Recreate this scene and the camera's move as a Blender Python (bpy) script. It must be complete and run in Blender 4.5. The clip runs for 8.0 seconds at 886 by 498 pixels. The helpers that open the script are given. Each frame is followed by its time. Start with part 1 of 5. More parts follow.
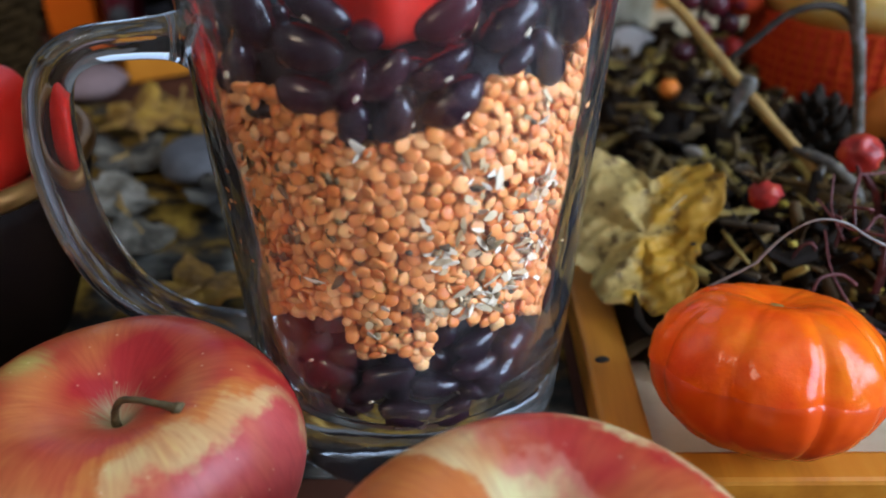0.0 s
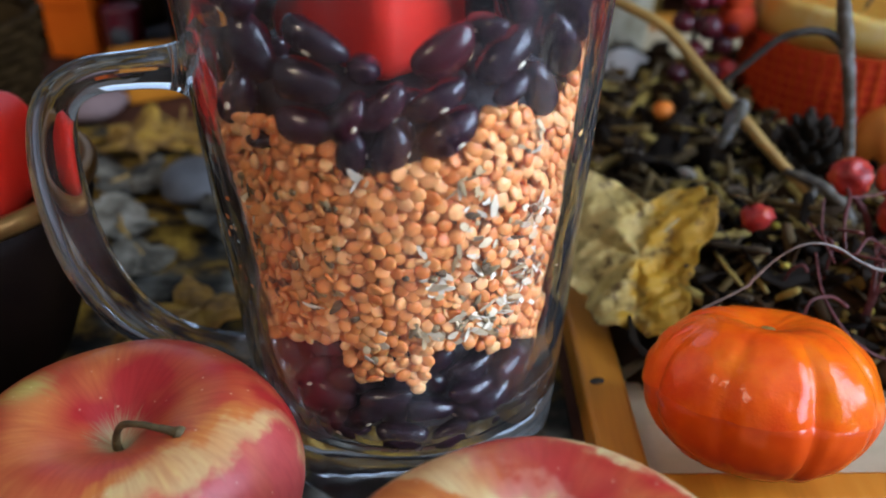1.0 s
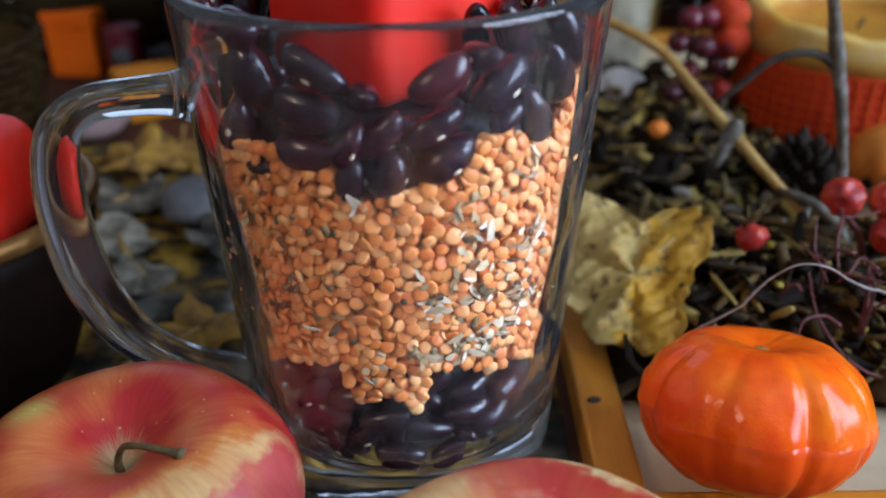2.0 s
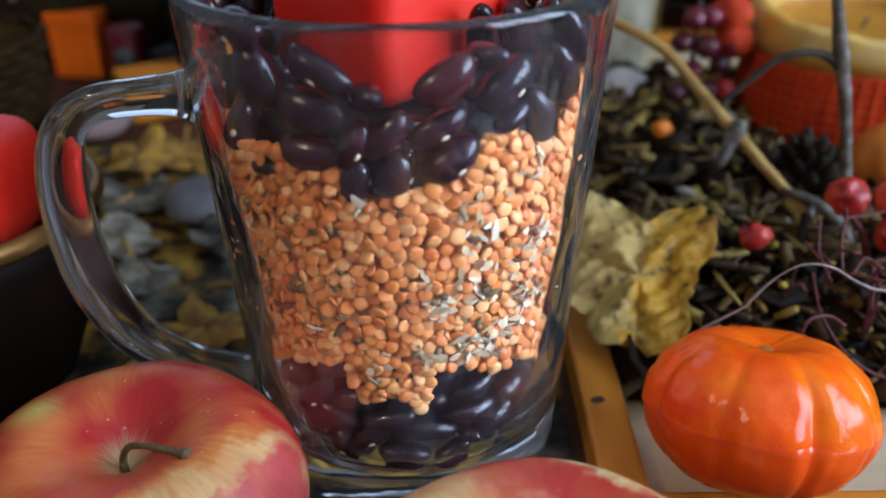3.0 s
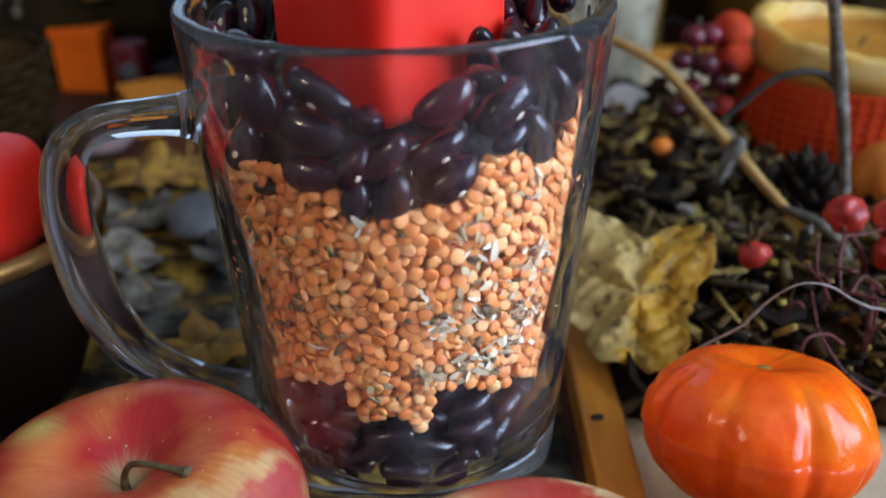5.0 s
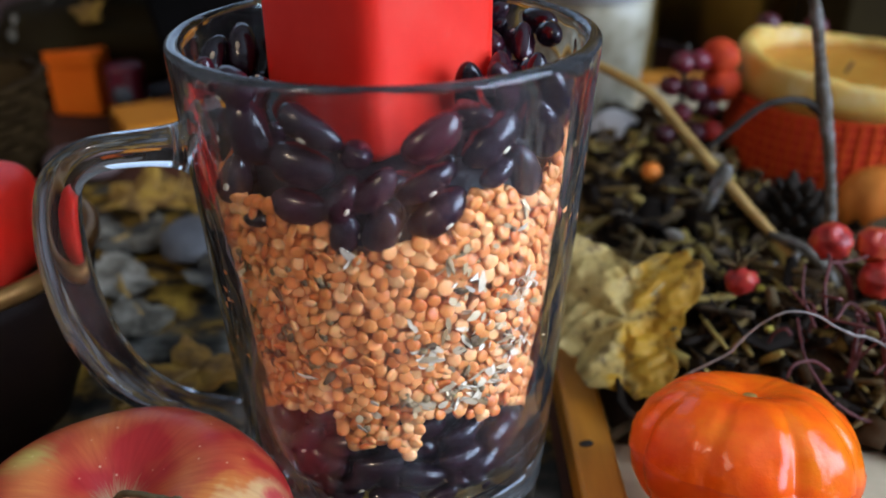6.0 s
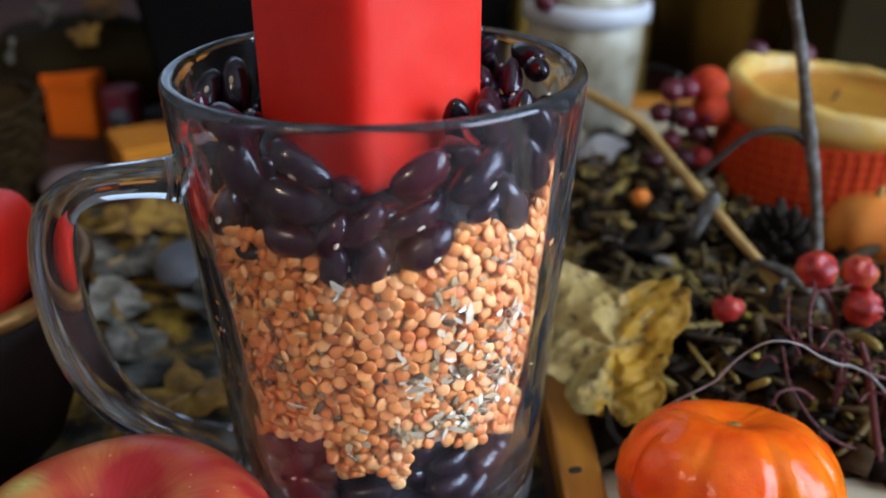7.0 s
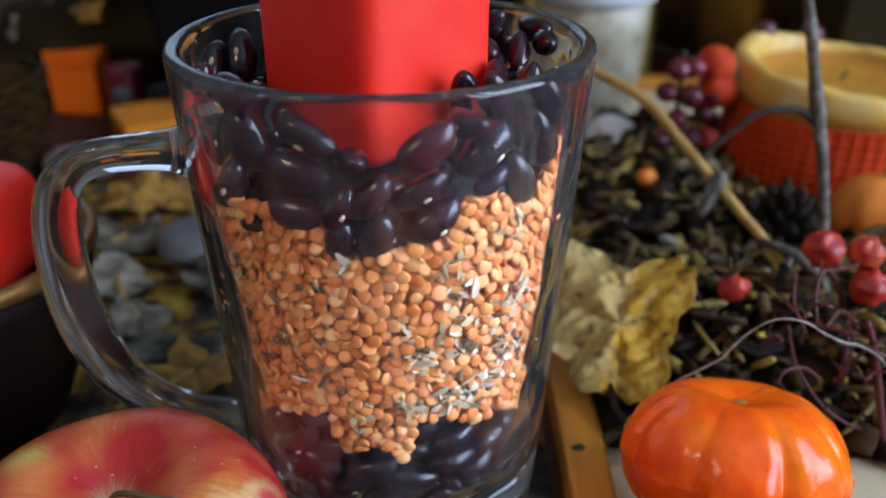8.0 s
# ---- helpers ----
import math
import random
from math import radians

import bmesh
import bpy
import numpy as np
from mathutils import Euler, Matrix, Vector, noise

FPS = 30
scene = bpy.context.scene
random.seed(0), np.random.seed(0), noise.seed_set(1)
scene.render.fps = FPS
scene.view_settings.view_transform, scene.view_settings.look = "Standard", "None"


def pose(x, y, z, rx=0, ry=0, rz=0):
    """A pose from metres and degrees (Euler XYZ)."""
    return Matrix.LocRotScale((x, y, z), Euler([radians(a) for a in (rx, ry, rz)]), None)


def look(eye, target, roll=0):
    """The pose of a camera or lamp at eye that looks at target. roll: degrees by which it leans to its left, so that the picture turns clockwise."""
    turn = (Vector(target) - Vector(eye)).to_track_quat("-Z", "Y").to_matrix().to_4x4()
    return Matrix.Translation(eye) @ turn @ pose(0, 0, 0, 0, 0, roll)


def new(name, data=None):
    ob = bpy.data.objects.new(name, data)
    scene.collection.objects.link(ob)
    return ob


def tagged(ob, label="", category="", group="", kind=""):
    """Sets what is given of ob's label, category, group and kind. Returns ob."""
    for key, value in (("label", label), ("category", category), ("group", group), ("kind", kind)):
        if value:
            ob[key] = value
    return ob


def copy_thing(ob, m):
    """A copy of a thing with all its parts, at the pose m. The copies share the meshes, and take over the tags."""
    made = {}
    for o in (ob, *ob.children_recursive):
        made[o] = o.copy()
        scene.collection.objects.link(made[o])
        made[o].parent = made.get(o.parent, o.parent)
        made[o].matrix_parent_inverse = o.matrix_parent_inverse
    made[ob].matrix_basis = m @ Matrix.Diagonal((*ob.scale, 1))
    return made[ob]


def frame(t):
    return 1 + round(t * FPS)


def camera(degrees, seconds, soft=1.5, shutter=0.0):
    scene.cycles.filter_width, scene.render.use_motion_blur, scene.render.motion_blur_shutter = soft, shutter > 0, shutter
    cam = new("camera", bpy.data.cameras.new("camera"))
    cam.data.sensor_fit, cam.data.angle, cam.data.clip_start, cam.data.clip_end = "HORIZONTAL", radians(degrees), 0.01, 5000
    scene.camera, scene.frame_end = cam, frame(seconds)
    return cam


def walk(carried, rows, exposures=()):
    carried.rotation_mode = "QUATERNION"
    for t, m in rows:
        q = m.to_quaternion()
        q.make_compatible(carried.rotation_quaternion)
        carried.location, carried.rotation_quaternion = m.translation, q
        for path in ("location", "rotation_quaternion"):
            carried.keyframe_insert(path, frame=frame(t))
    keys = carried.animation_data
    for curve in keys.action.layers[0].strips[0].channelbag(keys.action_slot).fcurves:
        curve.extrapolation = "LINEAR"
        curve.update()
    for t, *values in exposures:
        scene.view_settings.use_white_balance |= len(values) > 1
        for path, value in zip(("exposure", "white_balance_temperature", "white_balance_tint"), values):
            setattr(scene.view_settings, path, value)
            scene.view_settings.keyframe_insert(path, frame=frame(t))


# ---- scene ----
cam = camera(54.5, 8.0, soft=1.85)
cam.data.dof.use_dof = True
cam.data.dof.focus_distance, cam.data.dof.aperture_fstop = 0.210, 9.0
METRES, EYE, TILT, LEAN, TURN = 0.03, 0.179, -31.2, 0.3, 0.0
ROWS = [
    (0.0, 0.0, 0.0, 0.0, 0.0, 0.0, -0.0),
    (0.5, 0.0033, -0.0974, 0.0616, -0.03, 0.72, 0.15),
    (1.0, 0.019, -0.1245, 0.0866, -0.09, 0.96, 0.1),
    (1.5, 0.0337, -0.2291, 0.1619, -0.16, 1.81, 0.27),
    (3.0, 0.0155, -0.2384, 0.1604, 0.01, 1.85, 0.27),
    (3.5, -0.0133, -0.2006, 0.1398, 0.41, 1.72, 0.51),
    (4.0, -0.0056, -0.2284, 0.1537, 0.46, 1.85, 0.36),
    (4.5, 0.0113, -0.2675, 0.1818, 0.31, 2.2, 0.25),
    (6.0, 0.0851, -0.3933, 0.3209, -0.2, 3.79, 0.18),
    (6.5, 0.1108, -0.4744, 0.3835, -0.43, 4.48, 0.14),
    (7.0, 0.1427, -0.5308, 0.4316, -0.49, 4.91, 0.04),
    (7.5, 0.1086, -0.4605, 0.3436, -0.2, 3.81, -0.27),
    (8.0, 0.1127, -0.4791, 0.3557, -0.37, 3.83, -0.34),
]
walk(cam, [(t, pose(0, 0, EYE, TILT, LEAN, TURN) @ pose(METRES * x, METRES * y, METRES * z, 90 + pitch, roll, yaw)) for t, x, y, z, yaw, pitch, roll in ROWS],
     exposures=((0.0, 0.06, 5900, 15), (8.0, 0.05, 5900, 15)))

# ---- light ----
world = bpy.data.worlds.new("world")
scene.world = world
world.use_nodes = True
wn = world.node_tree.nodes
sky = wn.new("ShaderNodeTexSky")
sky.sky_type, sky.sun_disc = "NISHITA", False
sky.sun_elevation, sky.sun_rotation = radians(25), radians(200)
world.node_tree.links.new(sky.outputs[0], wn["Background"].inputs[0])
wn["Background"].inputs[1].default_value = 0.1


def area_lamp(name, m, sx, sy, power, colour):
    d = bpy.data.lights.new(name, "AREA")
    d.shape, d.size, d.size_y, d.energy, d.color = "RECTANGLE", sx, sy, power, colour
    ob = new(name, d)
    ob.matrix_world = m
    return ob


area_lamp("window_daylight", look((1.285, -0.35, 0.76), (0.0, -0.35, 0.76)), 1.25, 1.20, 47.0, (0.70, 0.845, 1.0))
area_lamp("north_window_daylight", look((-0.1, 1.985, 0.80), (-0.1, 0.0, 0.80)), 2.15, 0.85, 3.0, (0.72, 0.86, 1.0))
area_lamp("hanging_lamp_light", look((-0.95, -0.60, 1.25), (-0.1, 0.2, 0)), 0.22, 0.22, 3.6, (1.0, 0.74, 0.46))


# ---- materials ----
def mat(name, rough=0.5, metal=0.0, spec=0.5, coat=0.0):
    m = bpy.data.materials.new(name)
    m.use_nodes = True
    b = m.node_tree.nodes["Principled BSDF"]
    b.inputs["Roughness"].default_value = rough
    b.inputs["Metallic"].default_value = metal
    b.inputs["Specular IOR Level"].default_value = spec
    b.inputs["Coat Weight"].default_value = coat
    return m, m.node_tree.nodes, m.node_tree.links, b


def ramp(nodes, stops):
    r = nodes.new("ShaderNodeValToRGB")
    el = r.color_ramp.elements
    while len(el) < len(stops):
        el.new(0.5)
    for e, (p, c) in zip(el, stops):
        e.position, e.color = p, (*c, 1)
    return r


def noise_node(nodes, links, scale, detail=4.0, coord="Object", stretch=(1, 1, 1), rough=0.6):
    tc, mp, n = nodes.new("ShaderNodeTexCoord"), nodes.new("ShaderNodeMapping"), nodes.new("ShaderNodeTexNoise")
    mp.inputs["Scale"].default_value = stretch
    n.inputs["Scale"].default_value, n.inputs["Detail"].default_value, n.inputs["Roughness"].default_value = scale, detail, rough
    links.new(tc.outputs[coord], mp.inputs[0])
    links.new(mp.outputs[0], n.inputs["Vector"])
    return n


def mixed(name, stops, scale, rough=0.6, bump=0.2, bump_scale=None, stretch=(1, 1, 1), spec=0.5, coat=0.0, island=0.0, dist=0.0005, sub=0.0, metal=0.0, per_object=0.0):
    """A surface whose colour wanders through the stops, with grain and fine relief."""
    m, n, l, b = mat(name, rough, metal, spec, coat)
    a = noise_node(n, l, scale, stretch=stretch)
    f = a.outputs["Fac"]
    if island or per_object:
        if island:
            g = n.new("ShaderNodeNewGeometry").outputs["Random Per Island"]
        else:
            g = n.new("ShaderNodeObjectInfo").outputs["Random"]
        mx = n.new("ShaderNodeMix")
        mx.inputs[0].default_value = island or per_object
        l.new(f, mx.inputs[2])
        l.new(g, mx.inputs[3])
        f = mx.outputs[0]
    r = ramp(n, stops)
    l.new(f, r.inputs[0])
    l.new(r.outputs[0], b.inputs["Base Color"])
    if bump:
        c = noise_node(n, l, bump_scale or scale * 4, stretch=stretch)
        bp = n.new("ShaderNodeBump")
        bp.inputs["Strength"].default_value, bp.inputs["Distance"].default_value = bump, dist
        l.new(c.outputs["Fac"], bp.inputs["Height"])
        l.new(bp.outputs[0], b.inputs["Normal"])
    if sub:
        b.inputs["Subsurface Weight"].default_value = sub
        b.inputs["Subsurface Radius"].default_value = (1.0, 0.35, 0.2)
        b.inputs["Subsurface Scale"].default_value = 0.004
    return m


def glass_material(name, tint=(1, 1, 1)):
    """Pressed glass with shallow ripples and a thin, streaky film of dust and lime."""
    m, n, l, b = mat(name, 0.03)
    b.inputs["Base Color"].default_value = (*tint, 1)
    b.inputs["IOR"].default_value = 1.48
    film = noise_node(n, l, 60, 5, stretch=(1.6, 1.6, 0.16))
    r = ramp(n, [(0.36, (0.9985, 0.9985, 0.9985)), (0.52, (0.993, 0.993, 0.993)), (0.70, (0.962, 0.962, 0.962))])
    l.new(film.outputs["Fac"], r.inputs[0])
    l.new(r.outputs[0], b.inputs["Transmission Weight"])
    wave = noise_node(n, l, 70, 1.5, stretch=(1, 1, 0.55))
    bp = n.new("ShaderNodeBump")
    bp.inputs["Strength"].default_value, bp.inputs["Distance"].default_value = 0.5, 0.0009
    l.new(wave.outputs["Fac"], bp.inputs["Height"])
    l.new(bp.outputs[0], b.inputs["Normal"])
    return m


GLASS = glass_material("clear_glass", (0.965, 0.982, 0.99))
RED_WAX = mixed("red_wax", [(0.35, (0.84, 0.022, 0.009)), (0.55, (0.88, 0.034, 0.016)), (0.72, (0.90, 0.055, 0.030))], 55, spec=0.35, rough=0.42, bump=0.15, bump_scale=120, sub=0.5)
RED_WAX.node_tree.nodes["Principled BSDF"].inputs["Subsurface Scale"].default_value = 0.009
PUMPKIN = mixed("lacquered_orange", [(0.34, (0.88, 0.072, 0.001)), (0.5, (0.97, 0.13, 0.002)), (0.66, (0.98, 0.20, 0.003))], 50, rough=0.18, bump=0.6, dist=0.0008, bump_scale=150, spec=0.35)
WOOD = mixed("honey_pine", [(0.3, (0.38, 0.12, 0.006)), (0.55, (0.58, 0.215, 0.012)), (0.75, (0.68, 0.30, 0.028))], 60, stretch=(1, 0.12, 1), rough=0.45, bump=0.2)
PALE_BOARD = mixed("pale_board", [(0.3, (0.48, 0.38, 0.22)), (0.7, (0.62, 0.50, 0.32))], 60, rough=0.7)
TABLE = mixed("dark_table_wood", [(0.3, (0.05, 0.018, 0.01)), (0.7, (0.09, 0.032, 0.016))], 30, stretch=(0.15, 1, 1), spec=0.15, rough=0.75)
def printed_cloth():
    m, n, l, b = mat("printed_cloth", 0.9, spec=0.2)
    grey = noise_node(n, l, 46, 3, rough=0.5)
    r = ramp(n, [(0.38, (0.008, 0.007, 0.006)), (0.47, (0.03, 0.026, 0.018)), (0.56, (0.085, 0.078, 0.062)), (0.70, (0.22, 0.21, 0.18))])
    l.new(grey.outputs["Fac"], r.inputs[0])
    patch = noise_node(n, l, 19, 2)
    pr_ = ramp(n, [(0.44, (0, 0, 0)), (0.51, (1, 1, 1))])
    l.new(patch.outputs["Fac"], pr_.inputs[0])
    vein = noise_node(n, l, 75, 3)
    ochre = ramp(n, [(0.42, (0.016, 0.008, 0.002)), (0.52, (0.15, 0.08, 0.008)), (0.68, (0.36, 0.21, 0.02))])
    l.new(vein.outputs["Fac"], ochre.inputs[0])
    mx = n.new("ShaderNodeMix")
    mx.data_type = "RGBA"
    l.new(pr_.outputs[0], mx.inputs[0])
    l.new(r.outputs[0], mx.inputs[6])
    l.new(ochre.outputs[0], mx.inputs[7])
    l.new(mx.outputs[2], b.inputs["Base Color"])
    weave = noise_node(n, l, 1500, 1)
    bp = n.new("ShaderNodeBump")
    bp.inputs["Strength"].default_value, bp.inputs["Distance"].default_value = 0.3, 0.0003
    l.new(weave.outputs["Fac"], bp.inputs["Height"])
    l.new(bp.outputs[0], b.inputs["Normal"])
    return m


TABLECLOTH = printed_cloth()
WALL = mixed("warm_wall_paint", [(0.3, (0.27, 0.255, 0.235)), (0.7, (0.33, 0.315, 0.29))], 4, rough=0.9)
CEIL = mixed("ceiling_paint", [(0.3, (0.6, 0.6, 0.59)), (0.7, (0.67, 0.67, 0.66))], 4, rough=0.9)
FLOOR = mixed("floor_wood", [(0.3, (0.16, 0.08, 0.04)), (0.7, (0.26, 0.14, 0.07))], 6, stretch=(0.2, 1, 1), rough=0.5)
RED_A, RED_B, PINK_A, ORANGE_A, YELLOW_A = (0.36, 0.018, 0.016), (0.46, 0.036, 0.026), (0.50, 0.07, 0.062), (0.54, 0.16, 0.035), (0.60, 0.38, 0.16)


def apple_skin(name, seed, way, stops, spot, spot_size, far_red=1.0):
    """Apple skin: bands of red and yellow across the fruit along way (over 45 mm), a yellow-green spot, streaks from the stem, a pale cavity and lenticels."""
    m, n, l, b = mat(name, 0.36, spec=0.35)
    tc = n.new("ShaderNodeTexCoord")

    def vector(op, a, c, d=None):
        v = n.new("ShaderNodeVectorMath")
        v.operation = op
        l.new(a, v.inputs[0])
        for k, q in ((1, c), (2, d)):
            if isinstance(q, tuple):
                v.inputs[k].default_value = q
            elif q is not None:
                l.new(q, v.inputs[k])
        return v

    def number(op, a, c, d=0.0, clamp=False):
        v = n.new("ShaderNodeMath")
        v.operation, v.use_clamp = op, clamp
        for k, q in ((0, a), (1, c), (2, d)):
            if isinstance(q, (int, float)):
                v.inputs[k].default_value = q
            else:
                l.new(q, v.inputs[k])
        return v.outputs[0]

    def blend(fac, a, c, kind="MIX"):
        v = n.new("ShaderNodeMix")
        v.data_type, v.blend_type = "RGBA", kind
        for k, q in ((0, fac), (6, a), (7, c)):
            if isinstance(q, (int, float)):
                v.inputs[k].default_value = q
            elif isinstance(q, tuple):
                v.inputs[k].default_value = (*q, 1)
            else:
                l.new(q, v.inputs[k])
        return v.outputs[2]

    ob = tc.outputs["Object"]
    flat = vector("MULTIPLY", ob, (1, 1, 0)).outputs[0]
    radius = vector("LENGTH", flat, None).outputs["Value"]
    # fine streaks run from the stem downwards: noise on the direction round the core, drifting slowly
    around = vector("NORMALIZE", flat, None).outputs[0]
    drift = vector("MULTIPLY_ADD", ob, (7, 7, 11), (seed, seed, seed)).outputs[0]
    both = vector("ADD", around, drift).outputs[0]
    streaks = n.new("ShaderNodeTexNoise")
    streaks.inputs["Scale"].default_value, streaks.inputs["Detail"].default_value = 16.0, 8.0
    l.new(both, streaks.inputs["Vector"])
    fine = streaks.outputs["Fac"]
    broad = noise_node(n, l, 55, 4).outputs["Fac"]
    dot_ = vector("DOT_PRODUCT", ob, way).outputs["Value"]
    s_ = number("MULTIPLY", dot_, 1 / 0.045)
    s_ = number("MULTIPLY_ADD", broad, 0.55, s_)
    s_ = number("MULTIPLY_ADD", fine, 0.07, s_)
    s_ = number("SUBTRACT", s_, 0.31)
    r = ramp(n, [(p / 0.045, c) for p, c in stops])
    r.color_ramp.interpolation = "EASE"
    l.new(s_, r.inputs[0])
    # red all over the shoulder that faces away
    sep = n.new("ShaderNodeSeparateXYZ")
    l.new(ob, sep.inputs[0])
    back = n.new("ShaderNodeMapRange")
    back.inputs[1].default_value, back.inputs[2].default_value, back.inputs[3].default_value, back.inputs[4].default_value = 0.001, 0.011, 0.0, far_red
    l.new(sep.outputs["Y"], back.inputs[0])
    colour = blend(back.outputs[0], r.outputs[0], RED_A)
    # a yellow-green spot
    away = vector("DISTANCE", ob, spot).outputs["Value"]
    away = number("MULTIPLY_ADD", fine, 0.010, away)
    near = n.new("ShaderNodeMapRange")
    near.interpolation_type = "SMOOTHSTEP"
    near.inputs[1].default_value, near.inputs[2].default_value, near.inputs[3].default_value, near.inputs[4].default_value = spot_size * 0.6, spot_size * 1.35, 0.9, 0.0
    l.new(away, near.inputs[0])
    colour = blend(near.outputs[0], colour, (0.50, 0.40, 0.10))
    # warm mottling and thin darker streaks
    warm = noise_node(n, l, 38, 2).outputs["Fac"]
    wm = ramp(n, [(0.42, (0, 0, 0)), (0.66, (0.75, 0.75, 0.75))])
    l.new(warm, wm.inputs[0])
    colour = blend(wm.outputs[0], colour, (0.60, 0.19, 0.045))
    grain = ramp(n, [(0.3, (0.72, 0.56, 0.55)), (0.52, (1.0, 1.0, 1.0)), (0.72, (1.1, 1.5, 1.25))])
    l.new(fine, grain.inputs[0])
    colour = blend(0.45, colour, grain.outputs[0], "MULTIPLY")
    # green-grey cavity round the stem
    rim = number("MULTIPLY_ADD", fine, 0.012, radius)
    cav = n.new("ShaderNodeMapRange")
    cav.inputs[1].default_value, cav.inputs[2].default_value, cav.inputs[3].default_value, cav.inputs[4].default_value = 0.0070, 0.0135, 0.9, 0.0
    l.new(rim, cav.inputs[0])
    colour = blend(cav.outputs[0], colour, (0.42, 0.36, 0.17))
    # pale lenticels
    vo = n.new("ShaderNodeTexVoronoi")
    vo.inputs["Scale"].default_value = 230
    l.new(ob, vo.inputs["Vector"])
    dot = n.new("ShaderNodeMapRange")
    dot.inputs[1].default_value, dot.inputs[2].default_value, dot.inputs[3].default_value, dot.inputs[4].default_value = 0.03, 0.10, 0.45, 0.0
    l.new(vo.outputs["Distance"], dot.inputs[0])
    colour = blend(dot.outputs[0], colour, (0.78, 0.55, 0.34))
    l.new(colour, b.inputs["Base Color"])
    bn = noise_node(n, l, 160, 3)
    bp = n.new("ShaderNodeBump")
    bp.inputs["Strength"].default_value, bp.inputs["Distance"].default_value = 0.25, 0.0006
    l.new(bn.outputs["Fac"], bp.inputs["Height"])
    l.new(bp.outputs[0], b.inputs["Normal"])
    return m


APPLE_A = apple_skin("apple_skin_striped", 4.4, (0.773, -0.635, 0.0), [(0.0, RED_A), (0.008, RED_B), (0.016, RED_B), (0.0205, ORANGE_A), (0.0240, YELLOW_A), (0.0262, YELLOW_A), (0.0300, PINK_A), (0.036, PINK_A), (0.042, RED_B)],
                     (-0.0235, 0.0085, 0.0545), 0.0105)
PINK_B, YELLOW_B = (0.60, 0.19, 0.14), (0.68, 0.54, 0.26)
APPLE_B = apple_skin("apple_skin_blushed", 7.1, (0.588, 0.809, 0.0), [(0.0, ORANGE_A), (0.0035, ORANGE_A), (0.0065, YELLOW_B), (0.0115, YELLOW_B), (0.0165, PINK_B), (0.0195, RED_B), (0.0290, RED_B), (0.0335, YELLOW_B), (0.0375, PINK_B), (0.042, RED_B)],
                     (-0.006, 0.004, 0.062), 0.007, 0.0)
LENTIL_TONES = [(0.1, (0.56, 0.14, 0.018)), (0.5, (0.74, 0.26, 0.058)), (0.9, (0.84, 0.43, 0.17))]
LENTIL = mixed("red_lentil", LENTIL_TONES, 250, rough=0.5, bump=0.1, island=0.75, dist=0.0001, sub=0.3)
LENTIL_ONE = mixed("red_lentil_loose", LENTIL_TONES, 250, rough=0.5, bump=0.1, per_object=0.75, dist=0.0001, sub=0.3)
for m in (LENTIL, LENTIL_ONE):
    m.node_tree.nodes["Principled BSDF"].inputs["Subsurface Scale"].default_value = 0.0012
BEAN = mixed("kidney_bean_skin", [(0.2, (0.008, 0.003, 0.007)), (0.62, (0.019, 0.005, 0.011)), (0.97, (0.065, 0.006, 0.010))], 90, rough=0.21, bump=0.15, per_object=0.7, spec=0.6, dist=0.0002)
# near-black: the shade between packed beans is put into this colour
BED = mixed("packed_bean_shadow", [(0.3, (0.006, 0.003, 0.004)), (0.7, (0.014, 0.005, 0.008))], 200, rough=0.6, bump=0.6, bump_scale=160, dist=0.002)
HILUM = mixed("bean_hilum", [(0.3, (0.6, 0.5, 0.33)), (0.7, (0.75, 0.66, 0.48))], 300, rough=0.6)
FLAKE = mixed("pale_husk", [(0.2, (0.36, 0.23, 0.10)), (0.5, (0.55, 0.42, 0.25)), (0.85, (0.68, 0.58, 0.44))], 300, rough=0.7, island=0.8)
HERB = mixed("dry_herb", [(0.3, (0.09, 0.05, 0.02)), (0.7, (0.24, 0.16, 0.07))], 300, rough=0.8, island=0.6)
def maple_skin():
    """Cream on one side of the blade, golden on the other, with brown blotches."""
    m, n, l, b = mat("withered_maple_leaf", 0.6, spec=0.3)
    tc, sep = n.new("ShaderNodeTexCoord"), n.new("ShaderNodeSeparateXYZ")
    l.new(tc.outputs["Object"], sep.inputs[0])
    mott = noise_node(n, l, 85, 5)
    f = n.new("ShaderNodeMath")
    f.operation, f.inputs[1].default_value = "MULTIPLY_ADD", 17.0
    l.new(sep.outputs["X"], f.inputs[0])
    l.new(mott.outputs["Fac"], f.inputs[2])
    r = ramp(n, [(0.10, (0.38, 0.26, 0.08)), (0.34, (0.50, 0.35, 0.105)), (0.48, (0.42, 0.28, 0.07)), (0.60, (0.46, 0.24, 0.012)), (0.95, (0.34, 0.17, 0.010))])
    l.new(f.outputs[0], r.inputs[0])
    blot = noise_node(n, l, 150, 4)
    br = ramp(n, [(0.34, (0.16, 0.10, 0.05)), (0.47, (1, 1, 1))])
    l.new(blot.outputs["Fac"], br.inputs[0])
    mx = n.new("ShaderNodeMix")
    mx.data_type, mx.blend_type, mx.inputs[0].default_value = "RGBA", "MULTIPLY", 0.85
    l.new(r.outputs[0], mx.inputs[6])
    l.new(br.outputs[0], mx.inputs[7])
    l.new(mx.outputs[2], b.inputs["Base Color"])
    c = noise_node(n, l, 260, 5)
    bp = n.new("ShaderNodeBump")
    bp.inputs["Strength"].default_value, bp.inputs["Distance"].default_value = 0.5, 0.0012
    l.new(c.outputs["Fac"], bp.inputs["Height"])
    l.new(bp.outputs[0], b.inputs["Normal"])
    return m


